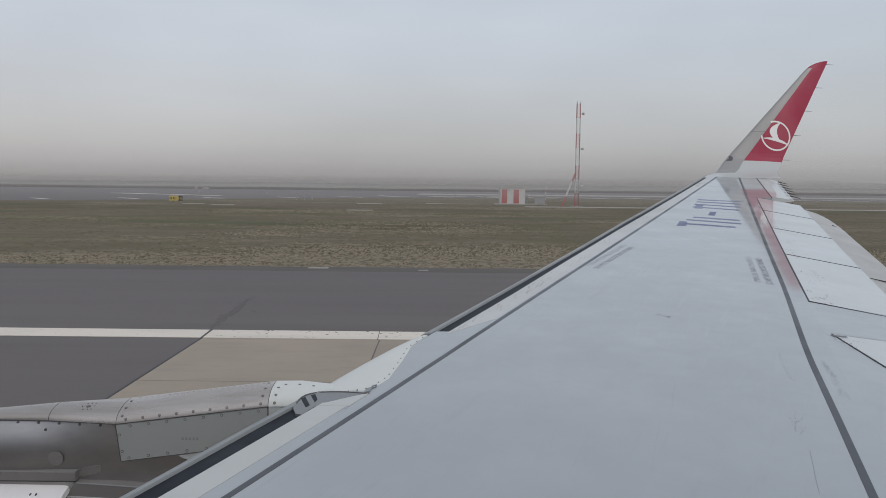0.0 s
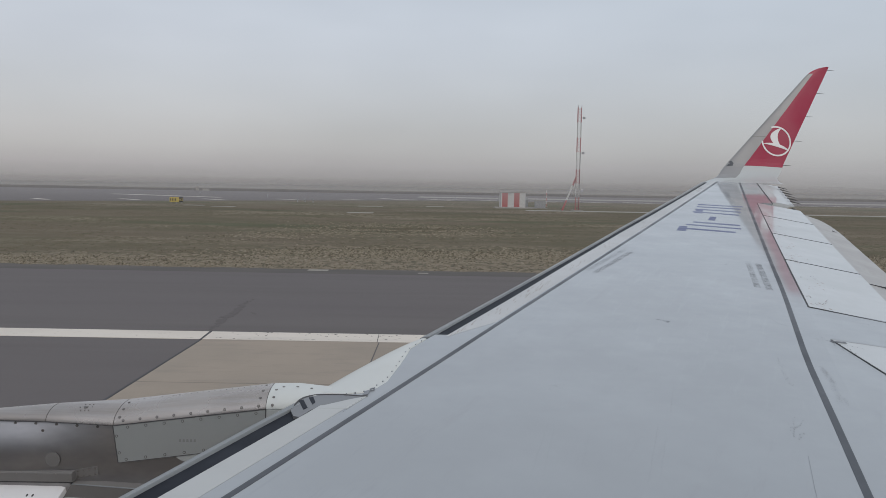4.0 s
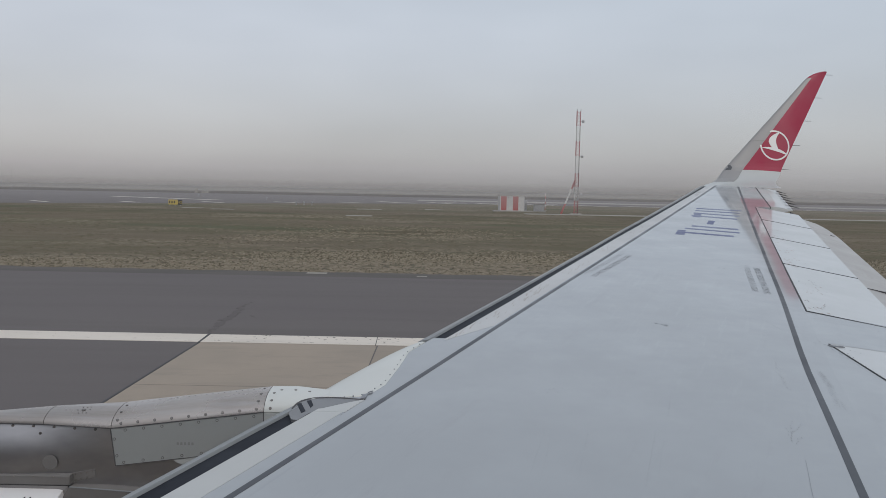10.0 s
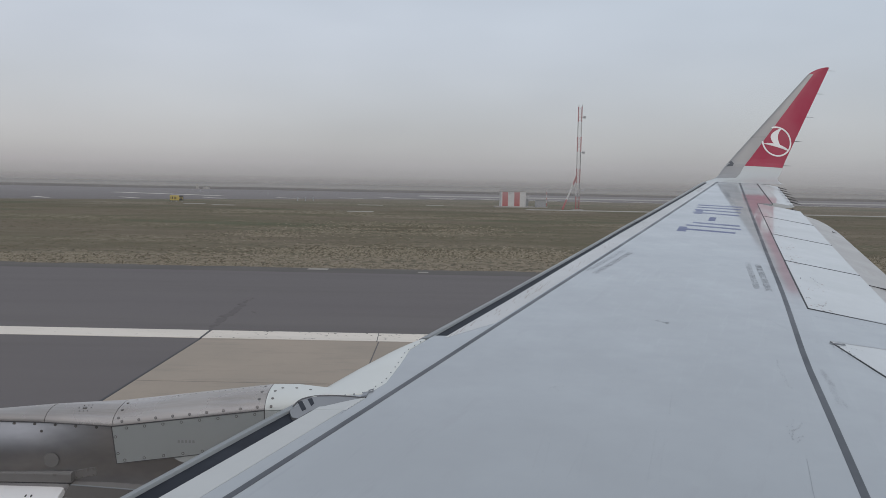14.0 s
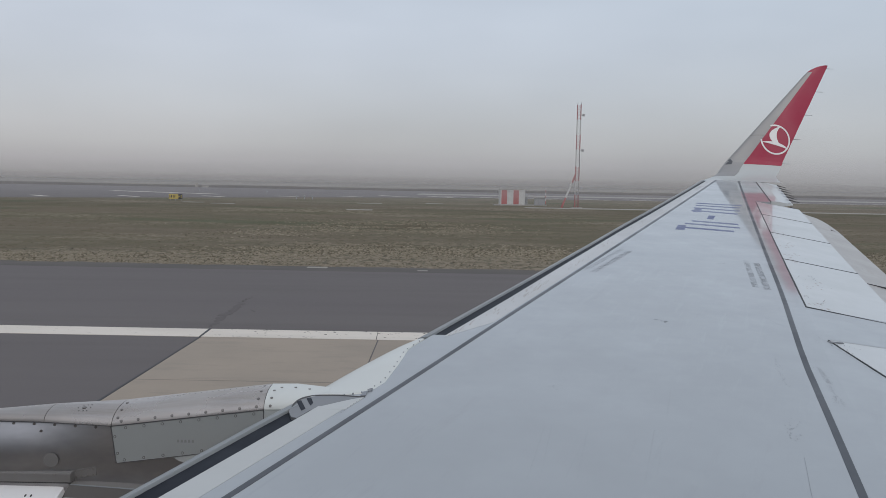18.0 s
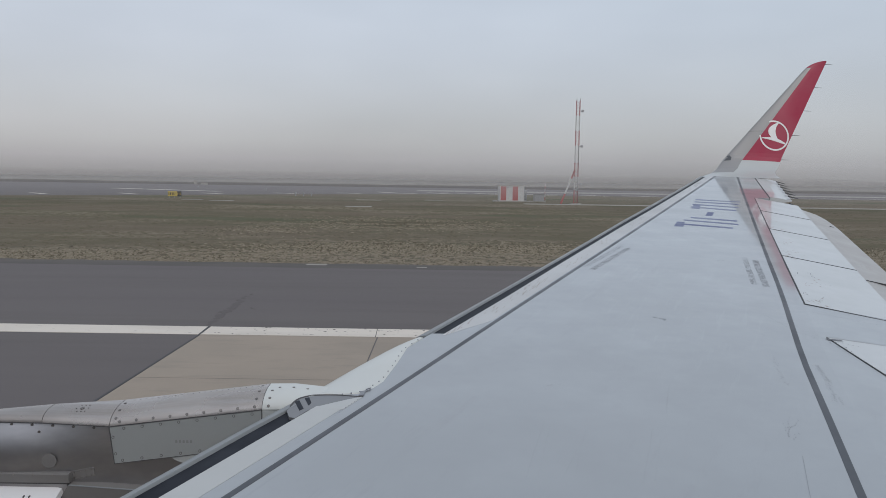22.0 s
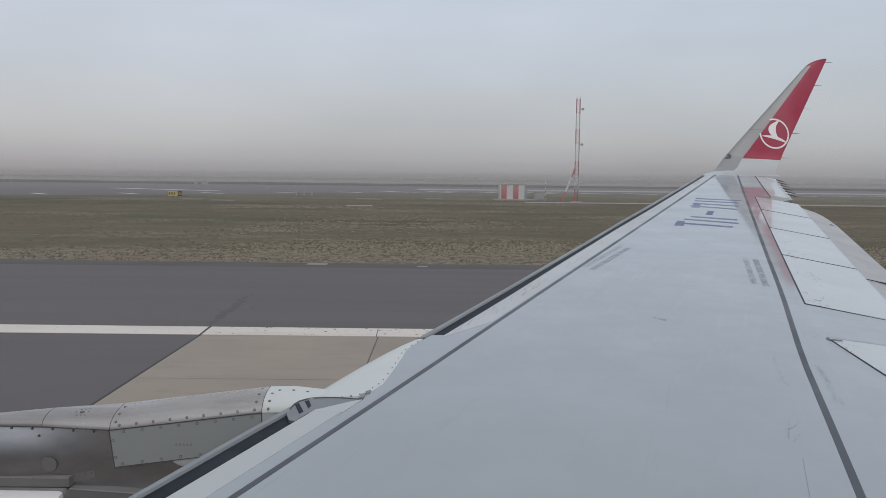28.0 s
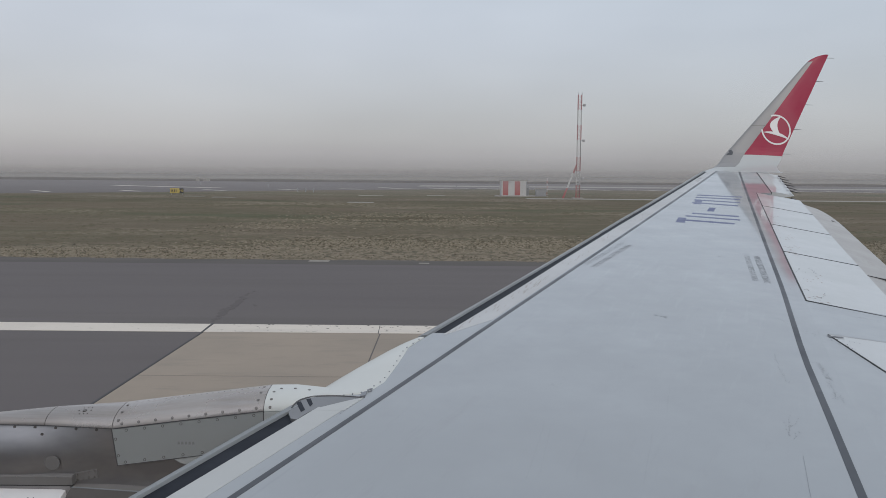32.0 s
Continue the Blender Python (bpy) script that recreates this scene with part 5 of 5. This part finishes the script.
def edge_ticks(path, start, stop, step, reach):
    """Broad yellow ticks that stand off a yellow edge line."""
    gone, nxt = 0.0, start
    for (xa, ya), (xb, yb) in zip(path, path[1:]):
        d = Vector((xb - xa, yb - ya))
        while nxt <= gone + d.length and nxt <= stop:
            u = (nxt - gone) / d.length
            x, y = xa + d.x * u, ya + d.y * u
            t, nrm = d.normalized(), Vector((-d.y, d.x)).normalized()
            lean = nrm * reach - t * 0.35 * reach
            q = [Vector((x, y)) + nrm * 0.4 + o for o in (t * -0.55, t * 0.55, t * 0.55 + lean, t * -0.55 + lean)]
            structure(part("exit_tick", flat([tuple(v) for v in q], -0.008, 0.010), M_YELLOW), "broad yellow tick beside the exit line", "marking")
            nxt += step
        gone += d.length


SHALLOW = "asphalt exit that leaves the runway at a shallow angle"
apron([(-165.6, 36.4), (-144.5, 47), (-120, 66), (-98, 92), (-78, 126)], [(-354, 36.4), (-284.5, 42), (-231.2, 69), (-180.1, 89), (-102.2, 126)], SHALLOW)
apron([(-565.9, 36.4), (-551.2, 47), (-519.8, 66), (-486.2, 92), (-445.8, 126)], [(-761.9, 36.4), (-698.6, 39), (-610.5, 79), (-550, 99), (-488.4, 126)], SHALLOW)
for lead, edge, white, n in (([(-320.3, 15), (-291.2, 18.6), (-283.4, 20.6), (-209.6, 34), (-197.7, 40.6), (-180.1, 50), (-100, 100)], [(-331.5, 27), (-297.9, 30.1), (-275.7, 35.8), (-224.8, 58.8), (-181.2, 77), (-133.4, 98)], [(-254, 37), (-217.2, 47), (-182.3, 61.5), (-122.2, 88)], 175),
                             ([(-658.5, 18), (-624.2, 24), (-586.5, 42), (-570.4, 50), (-547.8, 61), (-466, 104)], [(-761.9, 20.6), (-718.1, 23.5), (-700.9, 26.8), (-603.6, 69), (-550, 92), (-510.8, 108)], [(-647.1, 37), (-599, 56), (-550, 78), (-488.4, 106)], 215)):
    lead, edge, white = smooth(lead), smooth(edge), smooth(white)
    ribbon("lead_off_line", lead, 0.3, 0.011, M_YELLOW, "long yellow lead-off line on the asphalt")
    for off in (-0.18, 0.18):
        ribbon("exit_edge_line", edge, 0.16, 0.011, M_YELLOW, "thin double yellow line along the exit", off)
    ribbon("exit_joint_line", white, 0.12, 0.009, M_LINE, "thin pale joint line along the exit")
    edge_ticks(edge, 8, n, 11.5, 6.2)

board = tagged(new("chequered_marking"), "yellow chequered ladder painted on the asphalt", "marking", kind="structure")
for r in range(10):
    for c in range(2):
        x = -568.2 + 1.1 * c + (0.55 if r % 2 else 0.0)
        part("chequer", box(x, x + 0.55, 22.0 + 0.78 * r, 22.7 + 0.78 * r, -0.004, 0.010), M_YELLOW, board)

right_edge = [(-885.1, 36.4), (-892, 39.5), (-896.7, 45), (-901.3, 64), (-904.8, 89), (-901.3, 122), (-888.5, 150), (-860.9, 172)]
left_edge = [(-995.6, 36.4), (-978.1, 52), (-964.9, 66), (-956.2, 77), (-952.9, 96), (-956.2, 122), (-964.9, 150), (-991.2, 172)]
apron(right_edge, left_edge, "broad asphalt exit square to the runway")
right_line = [(-877, 22.6), (-892, 23.8), (-899, 29.3), (-904.8, 37), (-909.5, 44.4), (-911.8, 54), (-917.1, 78), (-918.8, 106), (-914.2, 145), (-902.5, 168)]
left_line = [(-975.9, 22.8), (-962.7, 25), (-955.1, 31), (-948.5, 42), (-943.6, 58), (-939.7, 80), (-938.1, 106), (-943, 145), (-954, 168)]
for line in (right_line, left_line):
    for off in (-0.3, 0.3):
        ribbon("exit_edge_line", smooth(line), 0.22, 0.011, M_YELLOW, "double yellow line curving into the exit", off)
ribbon("centre_line", [(-927, -10), (-927.1, 15.5), (-927.9, 50.6), (-931, 168)], 0.45, 0.010, M_YELLOW, "yellow centre line of the exit")
ribbon("lead_off_line", smooth([(-958.4, 9), (-945.2, 15), (-935.3, 23.6), (-932.1, 30.2), (-929.4, 39.9), (-927.9, 52)]), 0.3, 0.011, M_YELLOW, "curved yellow lead-off line on the asphalt")
ribbon("lead_off_line", smooth([(-897.8, 12), (-911.8, 17), (-920.2, 24.8), (-922.3, 28.5), (-925.2, 36.4), (-927.7, 50)]), 0.3, 0.011, M_YELLOW, "curved yellow lead-off line on the asphalt")
for i, (x, y) in enumerate([(-899, 29.5), (-907.2, 41), (-911.8, 55), (-915.3, 70.5), (-917.7, 86), (-918.8, 102), (-918.4, 118), (-916, 134)]):
    for sx, xx in ((1, x), (-1, -1855.0 - x)):
        structure(part("exit_tick", flat([(xx + sx * 0.5, y), (xx + sx * 7.6, y + (5.0 if i == 0 else 0.8 if i == 1 else 0.0)), (xx + sx * 7.8, y + (5.9 if i == 0 else 1.6 if i == 1 else 0.8)), (xx + sx * 0.5, y + 0.9)], -0.008, 0.010), M_YELLOW), "broad yellow tick beside the exit line", "marking")
for x in (-886, -858, -822, -780, -380, -486.9, -543):
    tagged(part("concrete_pad", box(x, x + 4.2, 38.5, 40.1, -0.06, 0.0, 0.02), M_PALE), "flat pale concrete pad in the grass", "pad", "pads in the grass")
for x, y in ((-887.4, 42.5), (-889.7, 75)):
    pn = tagged(new("slatted_screen"), "small grey slatted screen on posts in the grass", "screen", "slatted screens")
    for j in range(6):
        part("slat", box(0.28 * j, 0.28 * j + 0.2, -0.03, 0.03, 0.1, 1.15, 0.01), M_STEEL, pn)
    for j in (0.1, 1.5):
        part("post", rod((j, 0.08, -0.06), (j, 0.08, 1.2), 0.04, n=6), M_STEEL, pn)
    pn.location = (x, y, 0)

# light unit and striped pole on a pad at the runway's edge
unit = tagged(new("edge_unit"), "white bracketed light unit on a pale concrete pad", "light unit")
part("pad", box(-0.45, 0.5, -1.3, 1.5, -0.06, 0.03, 0.02), M_PALE, unit, "pale concrete pad")
part("bracket", rod((0.0, 0, 0.02), (-0.02, 0, 0.62), 0.055, 0.045, 8), M_MARKWHITE, unit)
part("arm", rod((-0.02, 0, 0.60), (-0.12, -0.05, 0.88), 0.04, 0.035, 8), M_MARKWHITE, unit)
part("lens", box(-0.18, -0.06, -0.12, 0.02, 0.84, 0.94, 0.02), M_STEEL, unit, "small grey lens box")
part("foot", box(-0.16, 0.2, -0.16, 0.16, 0.02, 0.08, 0.015), M_STEEL, unit)
unit.location = (-487.8, 38.6, -0.01)
q = tagged(new("striped_stake"), "short black and white striped stake beside a light unit", "stake")
for i in range(7):
    part("section", rod((0, 0, 0.16 * i), (0, 0, 0.16 * (i + 1)), 0.028, n=6), M_MARKWHITE if i % 2 else M_SIGNK, q)
q.location = (-487.45, 38.3, 0.015)

# red and white lattice mast
def build_mast(x, y):
    mast = tagged(new("lattice_mast"), "red and white lattice mast with pale antenna boxes", "mast")
    H, w = 15.9, 0.27
    cuts = [0, 2.1, 4.2, 6.4, 9.0, 11.3, 13.6, H]
    cols = [M_MARKRED, M_MARKWHITE, M_MARKRED, M_MARKWHITE, M_MARKRED, M_MARKWHITE, M_MARKRED]
    corners = [(-w, -w), (w, -w), (w, w), (-w, w)]
    for (a, b), c in zip(zip(cuts, cuts[1:]), cols):
        for dx, dy in corners:
            part("leg", rod((dx, dy, a), (dx, dy, b), 0.034, n=6), c, mast)
        n = max(2, int((b - a) / 0.42))
        for f in range(4):
            p, q = corners[f], corners[(f + 1) % 4]
            for i in range(n):
                z0, z1 = a + (b - a) * i / n, a + (b - a) * (i + 1) / n
                if i % 2:
                    p, q = q, p
                part("brace", rod((p[0], p[1], z0), (q[0], q[1], z1), 0.02, n=4), c, mast)
    for dx in (-w, w):
        part("spike", rod((dx, -w, H), (dx, -w, H + 0.3), 0.04, n=6), M_STEEL, mast)
    for z in (14.3, 8.9, 3.1):
        arm = part("antenna_arm", rod((w, 0, z), (w + 0.5, 0, z), 0.04, n=6), M_STEEL, mast)
        part("antenna_box", box(w + 0.26, w + 0.62, -0.18, 0.18, z - 0.17, z + 0.19, 0.05), M_STEEL, arm, "pale grey antenna box")
    for dx, dy, zt in ((-2.35, -0.6, 5.2), (-2.1, 1.6, 5.0)):
        for a, b, c in ((0.0, 0.3, M_MARKRED), (0.3, 0.75, M_MARKWHITE), (0.75, 1.0, M_MARKRED)):
            p = Vector((dx, dy, 0)).lerp(Vector((-w, 0, zt)), a)
            q = Vector((dx, dy, 0)).lerp(Vector((-w, 0, zt)), b)
            part("stay", rod(p, q, 0.12, n=6), c, mast)
    part("cable_run", rod((w - 0.05, -w - 0.08, 0.1), (w - 0.05, -w - 0.08, 9.0), 0.03, n=6), M_JOINT, mast)
    part("footing", box(-0.8, 0.8, -0.8, 0.8, -0.06, 0.10, 0.02), M_PALE, mast)
    mast.location = (x, y, 0.0)
    return mast


build_mast(20.7, 122.5)


def build_hut(x, y):
    hut = tagged(new("equipment_hut"), "low equipment hut with broad red and white stripes on a pad", "hut")
    part("body", box(0, 4.2, 0, 2.6, 0.12, 2.6, 0.03), M_MARKWHITE, hut)
    for a, b in ((0.28, 1.2), (2.25, 3.15)):
        part("stripe", box(a, b, -0.012, 0.02, 0.2, 2.5), M_MARKRED, hut, "red painted stripe")
    part("stripe", box(4.18, 4.215, 0.9, 1.9, 0.2, 2.5), M_MARKRED, hut, "red painted stripe")
    part("roof", box(-0.08, 4.28, -0.08, 2.68, 2.6, 2.70, 0.03), M_PALE, hut)
    for a in (0.0, 4.12):
        part("corner_post", box(a, a + 0.08, -0.02, 0.06, 0.12, 2.6), M_STEEL, hut)
    unit = part("cooling_unit", box(4.2, 4.65, 0.5, 1.4, 0.2, 1.9, 0.04), M_STEEL, hut, "grey cooling unit")
    for i in range(7):
        part("grille_bar", box(4.23, 4.62, 0.485, 0.5, 0.35 + 0.16 * i, 0.40 + 0.16 * i), M_JOINT, unit)
    part("lamp", box(1.35, 1.6, -0.12, 0.0, 2.3, 2.45, 0.02), M_STEEL, hut)
    part("pad", box(-0.9, 6.0, -0.9, 3.2, -0.06, 0.12, 0.03), M_PALE, hut)
    hut.location = (x, y, 0.0)
    return hut


build_hut(9.3, 130.0)
cab = tagged(new("equipment_cabinet"), "low grey equipment cabinet beside the striped hut", "cabinet")
part("body", box(0, 1.7, 0, 1.1, 0.1, 1.25, 0.03), M_STEEL, cab)
part("lid", box(-0.12, 1.85, -0.1, 1.2, 1.25, 1.36, 0.03), M_PALE, cab, "pale lid")
part("pad", box(-0.3, 2.0, -0.3, 1.4, -0.06, 0.1, 0.02), M_PALE, cab)
for a in (0.08, 0.88):
    part("door", box(a, a + 0.74, -0.014, 0.006, 0.18, 1.18, 0.004), M_STEEL, cab)
cab.location = (15.2, 131.0, 0)


# White cabinets in dull pale grey: the far haze is put into their colour.
for x, w, d, h, label in ((-105.5, 1.1, 0.9, 1.7, "small white equipment cabinet at the far edge of the field"), (-102.6, 2.6, 1.0, 0.7, "low white equipment box at the far edge of the field")):
    bx = tagged(new("field_cabinet"), label, "cabinet", "field cabinets")
    part("body", box(0, w, 0, d, 0.08, h, 0.03), M_PALE, bx)
    part("lid", box(-0.06, w + 0.06, -0.06, d + 0.06, h, h + 0.08, 0.02), M_PALE, bx)
    part("plinth", box(-0.1, w + 0.1, -0.1, d + 0.1, -0.06, 0.08), M_PALE, bx)
    bx.location = (x, 334.2, 0.0)


def build_sign(x, y, w, label, text, dark=0.3):
    """A yellow direction board with a black end plate and plain bars for its writing."""
    s = tagged(new("taxiway_sign"), label, "sign", "taxiway signs")
    part("board", box(0, w * (1 - dark), 0, 0.2, 0.22, 1.0, 0.02), M_SIGNY, s, "yellow board")
    part("end_plate", box(w * (1 - dark) + 0.01, w, 0, 0.2, 0.22, 1.0, 0.02), M_SIGNK, s, "black board")
    for i in range(4):
        part("writing_bar", box(0.12 + 0.26 * i, 0.24 + 0.26 * i, -0.008, 0.004, 0.42, 0.8), M_SIGNK, s)
    cu = bpy.data.curves.new("sign_letters", "FONT")
    cu.body, cu.size, cu.extrude, cu.align_x = text, 0.56, 0.006, "CENTER"
    tmp = new("sign_letters_source", cu)
    bpy.context.view_layer.update()
    me = bpy.data.meshes.new_from_object(tmp.evaluated_get(bpy.context.evaluated_depsgraph_get()))
    bpy.data.objects.remove(tmp)
    me.transform(pose(w * (1 - dark / 2), -0.004, 0.41, 90, 0, 0))
    bm = bmesh.new()
    bm.from_mesh(me)
    part("sign_letters", bm, M_SIGNY, s)
    for a in (0.2, w / 2, w - 0.2):
        part("post", rod((a, 0.1, -0.05), (a, 0.1, 0.24), 0.04, n=6), M_STEEL, s)
    s.location = (x, y, 0.0)
    return s


build_sign(-43.3, 124.0, 2.1, "yellow taxiway sign with a black end, in the grass", "H2")
build_sign(-877, 140.0, 2.4, "yellow taxiway sign with a black end, in the grass", "H4")
build_sign(-976, 140.0, 2.4, "yellow taxiway sign with a black end, in the grass", "H4")


# slender poles and edge lights
def build_pole(x, y, h, r):
    p = tagged(new("marker_pole"), "thin red and white marker pole in the grass", "pole", "marker poles")
    for i in range(6):
        part("section", rod((0, 0, h * i / 6), (0, 0, h * (i + 1) / 6), r, n=6), M_MARKWHITE if i % 2 else M_MARKRED, p)
    part("foot", box(-0.25, 0.25, -0.25, 0.25, -0.06, 0.05, 0.02), M_PALE, p)
    p.location = (x, y, 0.0)
    return p


build_pole(18.7, 144, 3.1, 0.06)
for i, px in enumerate((-420, -330, -178, 215, 290, 380)):
    q = tagged(new("lamp_post"), "tall thin grey lamp post in the mist", "lamp post", "far lamp posts")
    part("shaft", rod((0, 0, -0.05), (0, 0, 8), 0.05, 0.03, 6), M_STEEL, q)
    part("head", box(-0.3, 0.3, -0.1, 0.1, 8, 8.12, 0.03), M_STEEL, q)
    q.location = (px, 326 + 4 * math.sin(i * 1.7), 0)
light = None
for x, y in ((-72, 232), (-46, 205), (-28, 150), (-26.5, 150), (-25, 150), (3, 205), (60, 205)):
    if light is None:
        light = tagged(new("edge_light"), "small white edge light on a short stalk", "light", "edge lights")
        part("base", rod((0, 0, -0.05), (0, 0, 0.35), 0.09, 0.05, 8), M_STEEL, light)
        part("head", box(-0.14, 0.14, -0.12, 0.12, 0.35, 0.62, 0.04), M_STEEL, light)
        light.location = (x, y, 0)
    else:
        copy_thing(light, pose(x, y, 0))

# low hills behind the field
nx, ny = 240, 24
verts, faces = [], []
for j in range(ny + 1):
    for i in range(nx + 1):
        x = -1900 + 3000 * i / nx
        y = 540 + 300 * j / ny
        v = j / ny
        prof = math.sin(math.pi * min(1, v * 1.15)) if v < 0.87 else 0
        hgt = 10 + 7 * noise.noise((x * 0.006, 2.0, 0)) + 3.5 * noise.noise((x * 0.021, 5.0, 0))
        hgt += 34 * math.exp(-((x + 1060) / 190) ** 2)
        for cx_, ht, wd in ((-330, 11, 75), (-215, 7, 40), (40, 9, 70), (190, 6, 50)):
            hgt += ht / (1 + math.exp((abs(x - cx_) - wd) / 9))
        z = 0.85 * max(0, hgt) * max(0, prof) ** 0.6 + 1.4 * noise.noise((x * 0.03, y * 0.03, 0)) * max(0, prof) - 0.6 * (prof <= 0.02)
        verts.append((x, y, z))
for j in range(ny):
    for i in range(nx):
        a = j * (nx + 1) + i
        faces.append((a, a + 1, a + nx + 2, a + nx + 1))
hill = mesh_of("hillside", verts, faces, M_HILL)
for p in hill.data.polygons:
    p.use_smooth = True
structure(hill, "low scrub-covered hills with haze put into their alpha", "hill")

# mist in thin banks over the field
for y, dens, low, base, top in ((100, 0.24, 0.7, 3.6, 24), (165, 0.10, 0.8, 5, 12), (347, 0.36, 0.6, 2.4, 6.8)):
    mat = mist_material("mist", dens, low, base, top)
    verts = [(x, y + 0.00012 * x * x * 0.2, z) for z in (-0.3, top) for x in [-1400 + 2400 * i / 24 for i in range(25)]]
    fcs = [(i, i + 1, i + 26, i + 25) for i in range(24)]
    mb = mesh_of("mist_bank", verts, fcs, mat)
    structure(mb, "thin bank of drifting grey mist", "mist")

# low clumps of grass, thickest along the verge
def bell(u, mid, half):
    return math.exp(-((u - mid) / half) ** 2)


def straw_cover(a, b):
    """How thickly straw lies: a band along the verge, two pale patches further out."""
    k_ = 1 / (1 + math.exp(-(a + 10) / 2.0))
    band = (1 - k_) * bell(b, 41.2, 3.0) + k_ * bell(b, 47.6, 3.8) + 0.25 * bell(b, 40.0, 1.2)
    return min(1.0, band + 0.5 * bell(a, -4, 7) * bell(b, 72, 6) + 0.45 * bell(a, -14, 3) * bell(b, 62, 4))


def clumps(name, count, xr, y0, depth, wr, hr, mat, seed, label, cover=None, cut=-0.05):
    rg = np.random.RandomState(seed)
    verts, faces = [], []
    while len(faces) < count * 6:
        a = rg.uniform(*xr)
        b = y0 + (rg.uniform(0, depth) if cover else rg.exponential(depth))
        if cover and rg.uniform() > cover(a, b):
            continue
        if noise.noise((a * 0.11, b * 0.28, seed)) + 0.6 * noise.noise((a * 0.4, b * 0.9, seed + 5)) < cut:
            continue
        w, h = rg.uniform(*wr), rg.uniform(*hr)
        n, turn = len(verts), rg.uniform(0, 6.28)
        for k_ in range(6):
            t, r = turn + k_ * math.pi / 3, w * rg.uniform(0.55, 1.15)
            verts.append((a + 1.3 * r * math.cos(t), b + r * math.sin(t), -0.07))
        verts.append((a + rg.uniform(-0.4, 0.4) * w, b + rg.uniform(-0.4, 0.4) * w, -0.045 + h))
        faces += [(n + k_, n + (k_ + 1) % 6, n + 6) for k_ in range(6)]
    ob = mesh_of(name, verts, faces, mat)
    tagged(ob, label, "grass", kind="stuff")


# Dark clumps; their colour also paints in the shaded gaps between the straw.
clumps("verge_clumps", 9000, (-52, 30), 38.6, 44, (0.05, 0.13), (0.02, 0.07), M_TUFT, 2, "dark low clumps and painted shade among the pale straw", straw_cover, -0.5)
clumps("straw_clumps", 15000, (-52, 30), 38.8, 44, (0.05, 0.16), (0.02, 0.075), M_BLADE, 1, "straw-coloured clumps beside the runway", straw_cover, -0.25)
clumps("grass_clumps", 7000, (-75, 55), 44.0, 26.0, (0.12, 0.45), (0.015, 0.05), M_FIELD, 6, "flat olive clumps of winter grass in the field")
rg = np.random.RandomState(21)
bms = []
for i in range(34):
    u = i / 33
    x, y = -6.58 - 0.32 * u + rg.normal(0, 0.05), 22.2 + 5.7 * u + rg.normal(0, 0.1)
    r = 0.04 + 0.12 * math.sin(math.pi * min(1, 0.1 + u)) * rg.uniform(0.4, 1.0)
    bms.append(flat([(x + r * rg.uniform(0.6, 1.2) * math.cos(a), y + 2.2 * r * rg.uniform(0.6, 1.2) * math.sin(a)) for a in (2 * math.pi * q / 9 for q in range(9))], -0.01, 0.004 + 0.0001 * i))
bms.append(flat([(-6.22, 25.25), (-6.1, 24.95), (-5.93, 24.75), (-5.98, 24.95)], -0.01, 0.004))
structure(part("tar_smudge", join(bms), M_TAR), "dark tar smudge across the asphalt", "marking")
structure(part("tar_joint", flat([(-6.46, -18), (-6.385, -18), (-6.385, 20.6), (-6.44, 20.6)], -0.01, 0.0075), M_JOINT), "dark tar joint between asphalt and concrete", "marking")
structure(part("line_crack", flat([(-6.44, 20.55), (-6.385, 20.55), (-6.44, 21.85), (-6.52, 21.85)], 0.008, 0.0145), M_JOINT), "dark crack across the white line", "crack")
structure(part("line_crack", flat([(-1.735, 20.6), (-1.715, 20.6), (-1.76, 21.78), (-1.775, 21.78)], 0.008, 0.0145), M_JOINT), "dark crack across the white line", "crack")
rg = np.random.RandomState(11)
verts, faces = [], []
for _ in range(2200):
    x, y = rg.uniform(-36, 14), 38.3 + abs(rg.normal(0, 1.6))
    r, h = rg.uniform(0.02, 0.09), rg.uniform(0.01, 0.05)
    n = len(verts)
    a0 = rg.uniform(0, 6.28)
    verts += [(x + r * rg.uniform(0.7, 1.3) * math.cos(a0 + k_ * 1.257), y + r * math.sin(a0 + k_ * 1.257), -0.05) for k_ in range(5)] + [(x, y, -0.03 + h)]
    faces += [(n + k_, n + (k_ + 1) % 5, n + 5) for k_ in range(5)]
tagged(mesh_of("verge_stones", verts, faces, M_STONE), "pale broken stones along the runway edge", "stones", kind="stuff")
rg = np.random.RandomState(5)
verts, faces = [], []
for _ in range(420):
    x, y = rg.uniform(-6.2, 30), rg.choice([rg.uniform(20.7, 21.0), rg.uniform(20.7, 21.7), rg.uniform(21.4, 21.72)])
    w, d = rg.uniform(0.008, 0.055), rg.uniform(0.01, 0.05)
    n = len(verts)
    verts += [(x - w, y, 0.0125), (x + 0.3 * w, y - d, 0.0125), (x + w, y + 0.2 * d, 0.0125), (x - 0.2 * w, y + d, 0.0125)]
    faces.append((n, n + 1, n + 2, n + 3))
tagged(mesh_of("paint_flakes", verts, faces, M_SHOULDER), "dark flaked spots in the white line", "wear", kind="stuff")
build_pole(100, 125, 6.0, 0.07)

# everything out on the field rests on the rising ground
for ob in list(scene.objects):
    if ob.parent or ob in (plane, cam, sun, ground):
        continue
    if ob.type == "MESH" and ob.location.length < 0.001:
        for v in ob.data.vertices:
            v.co.z += rise(v.co.y)
    else:
        ob.location.z += rise(ob.location.y)
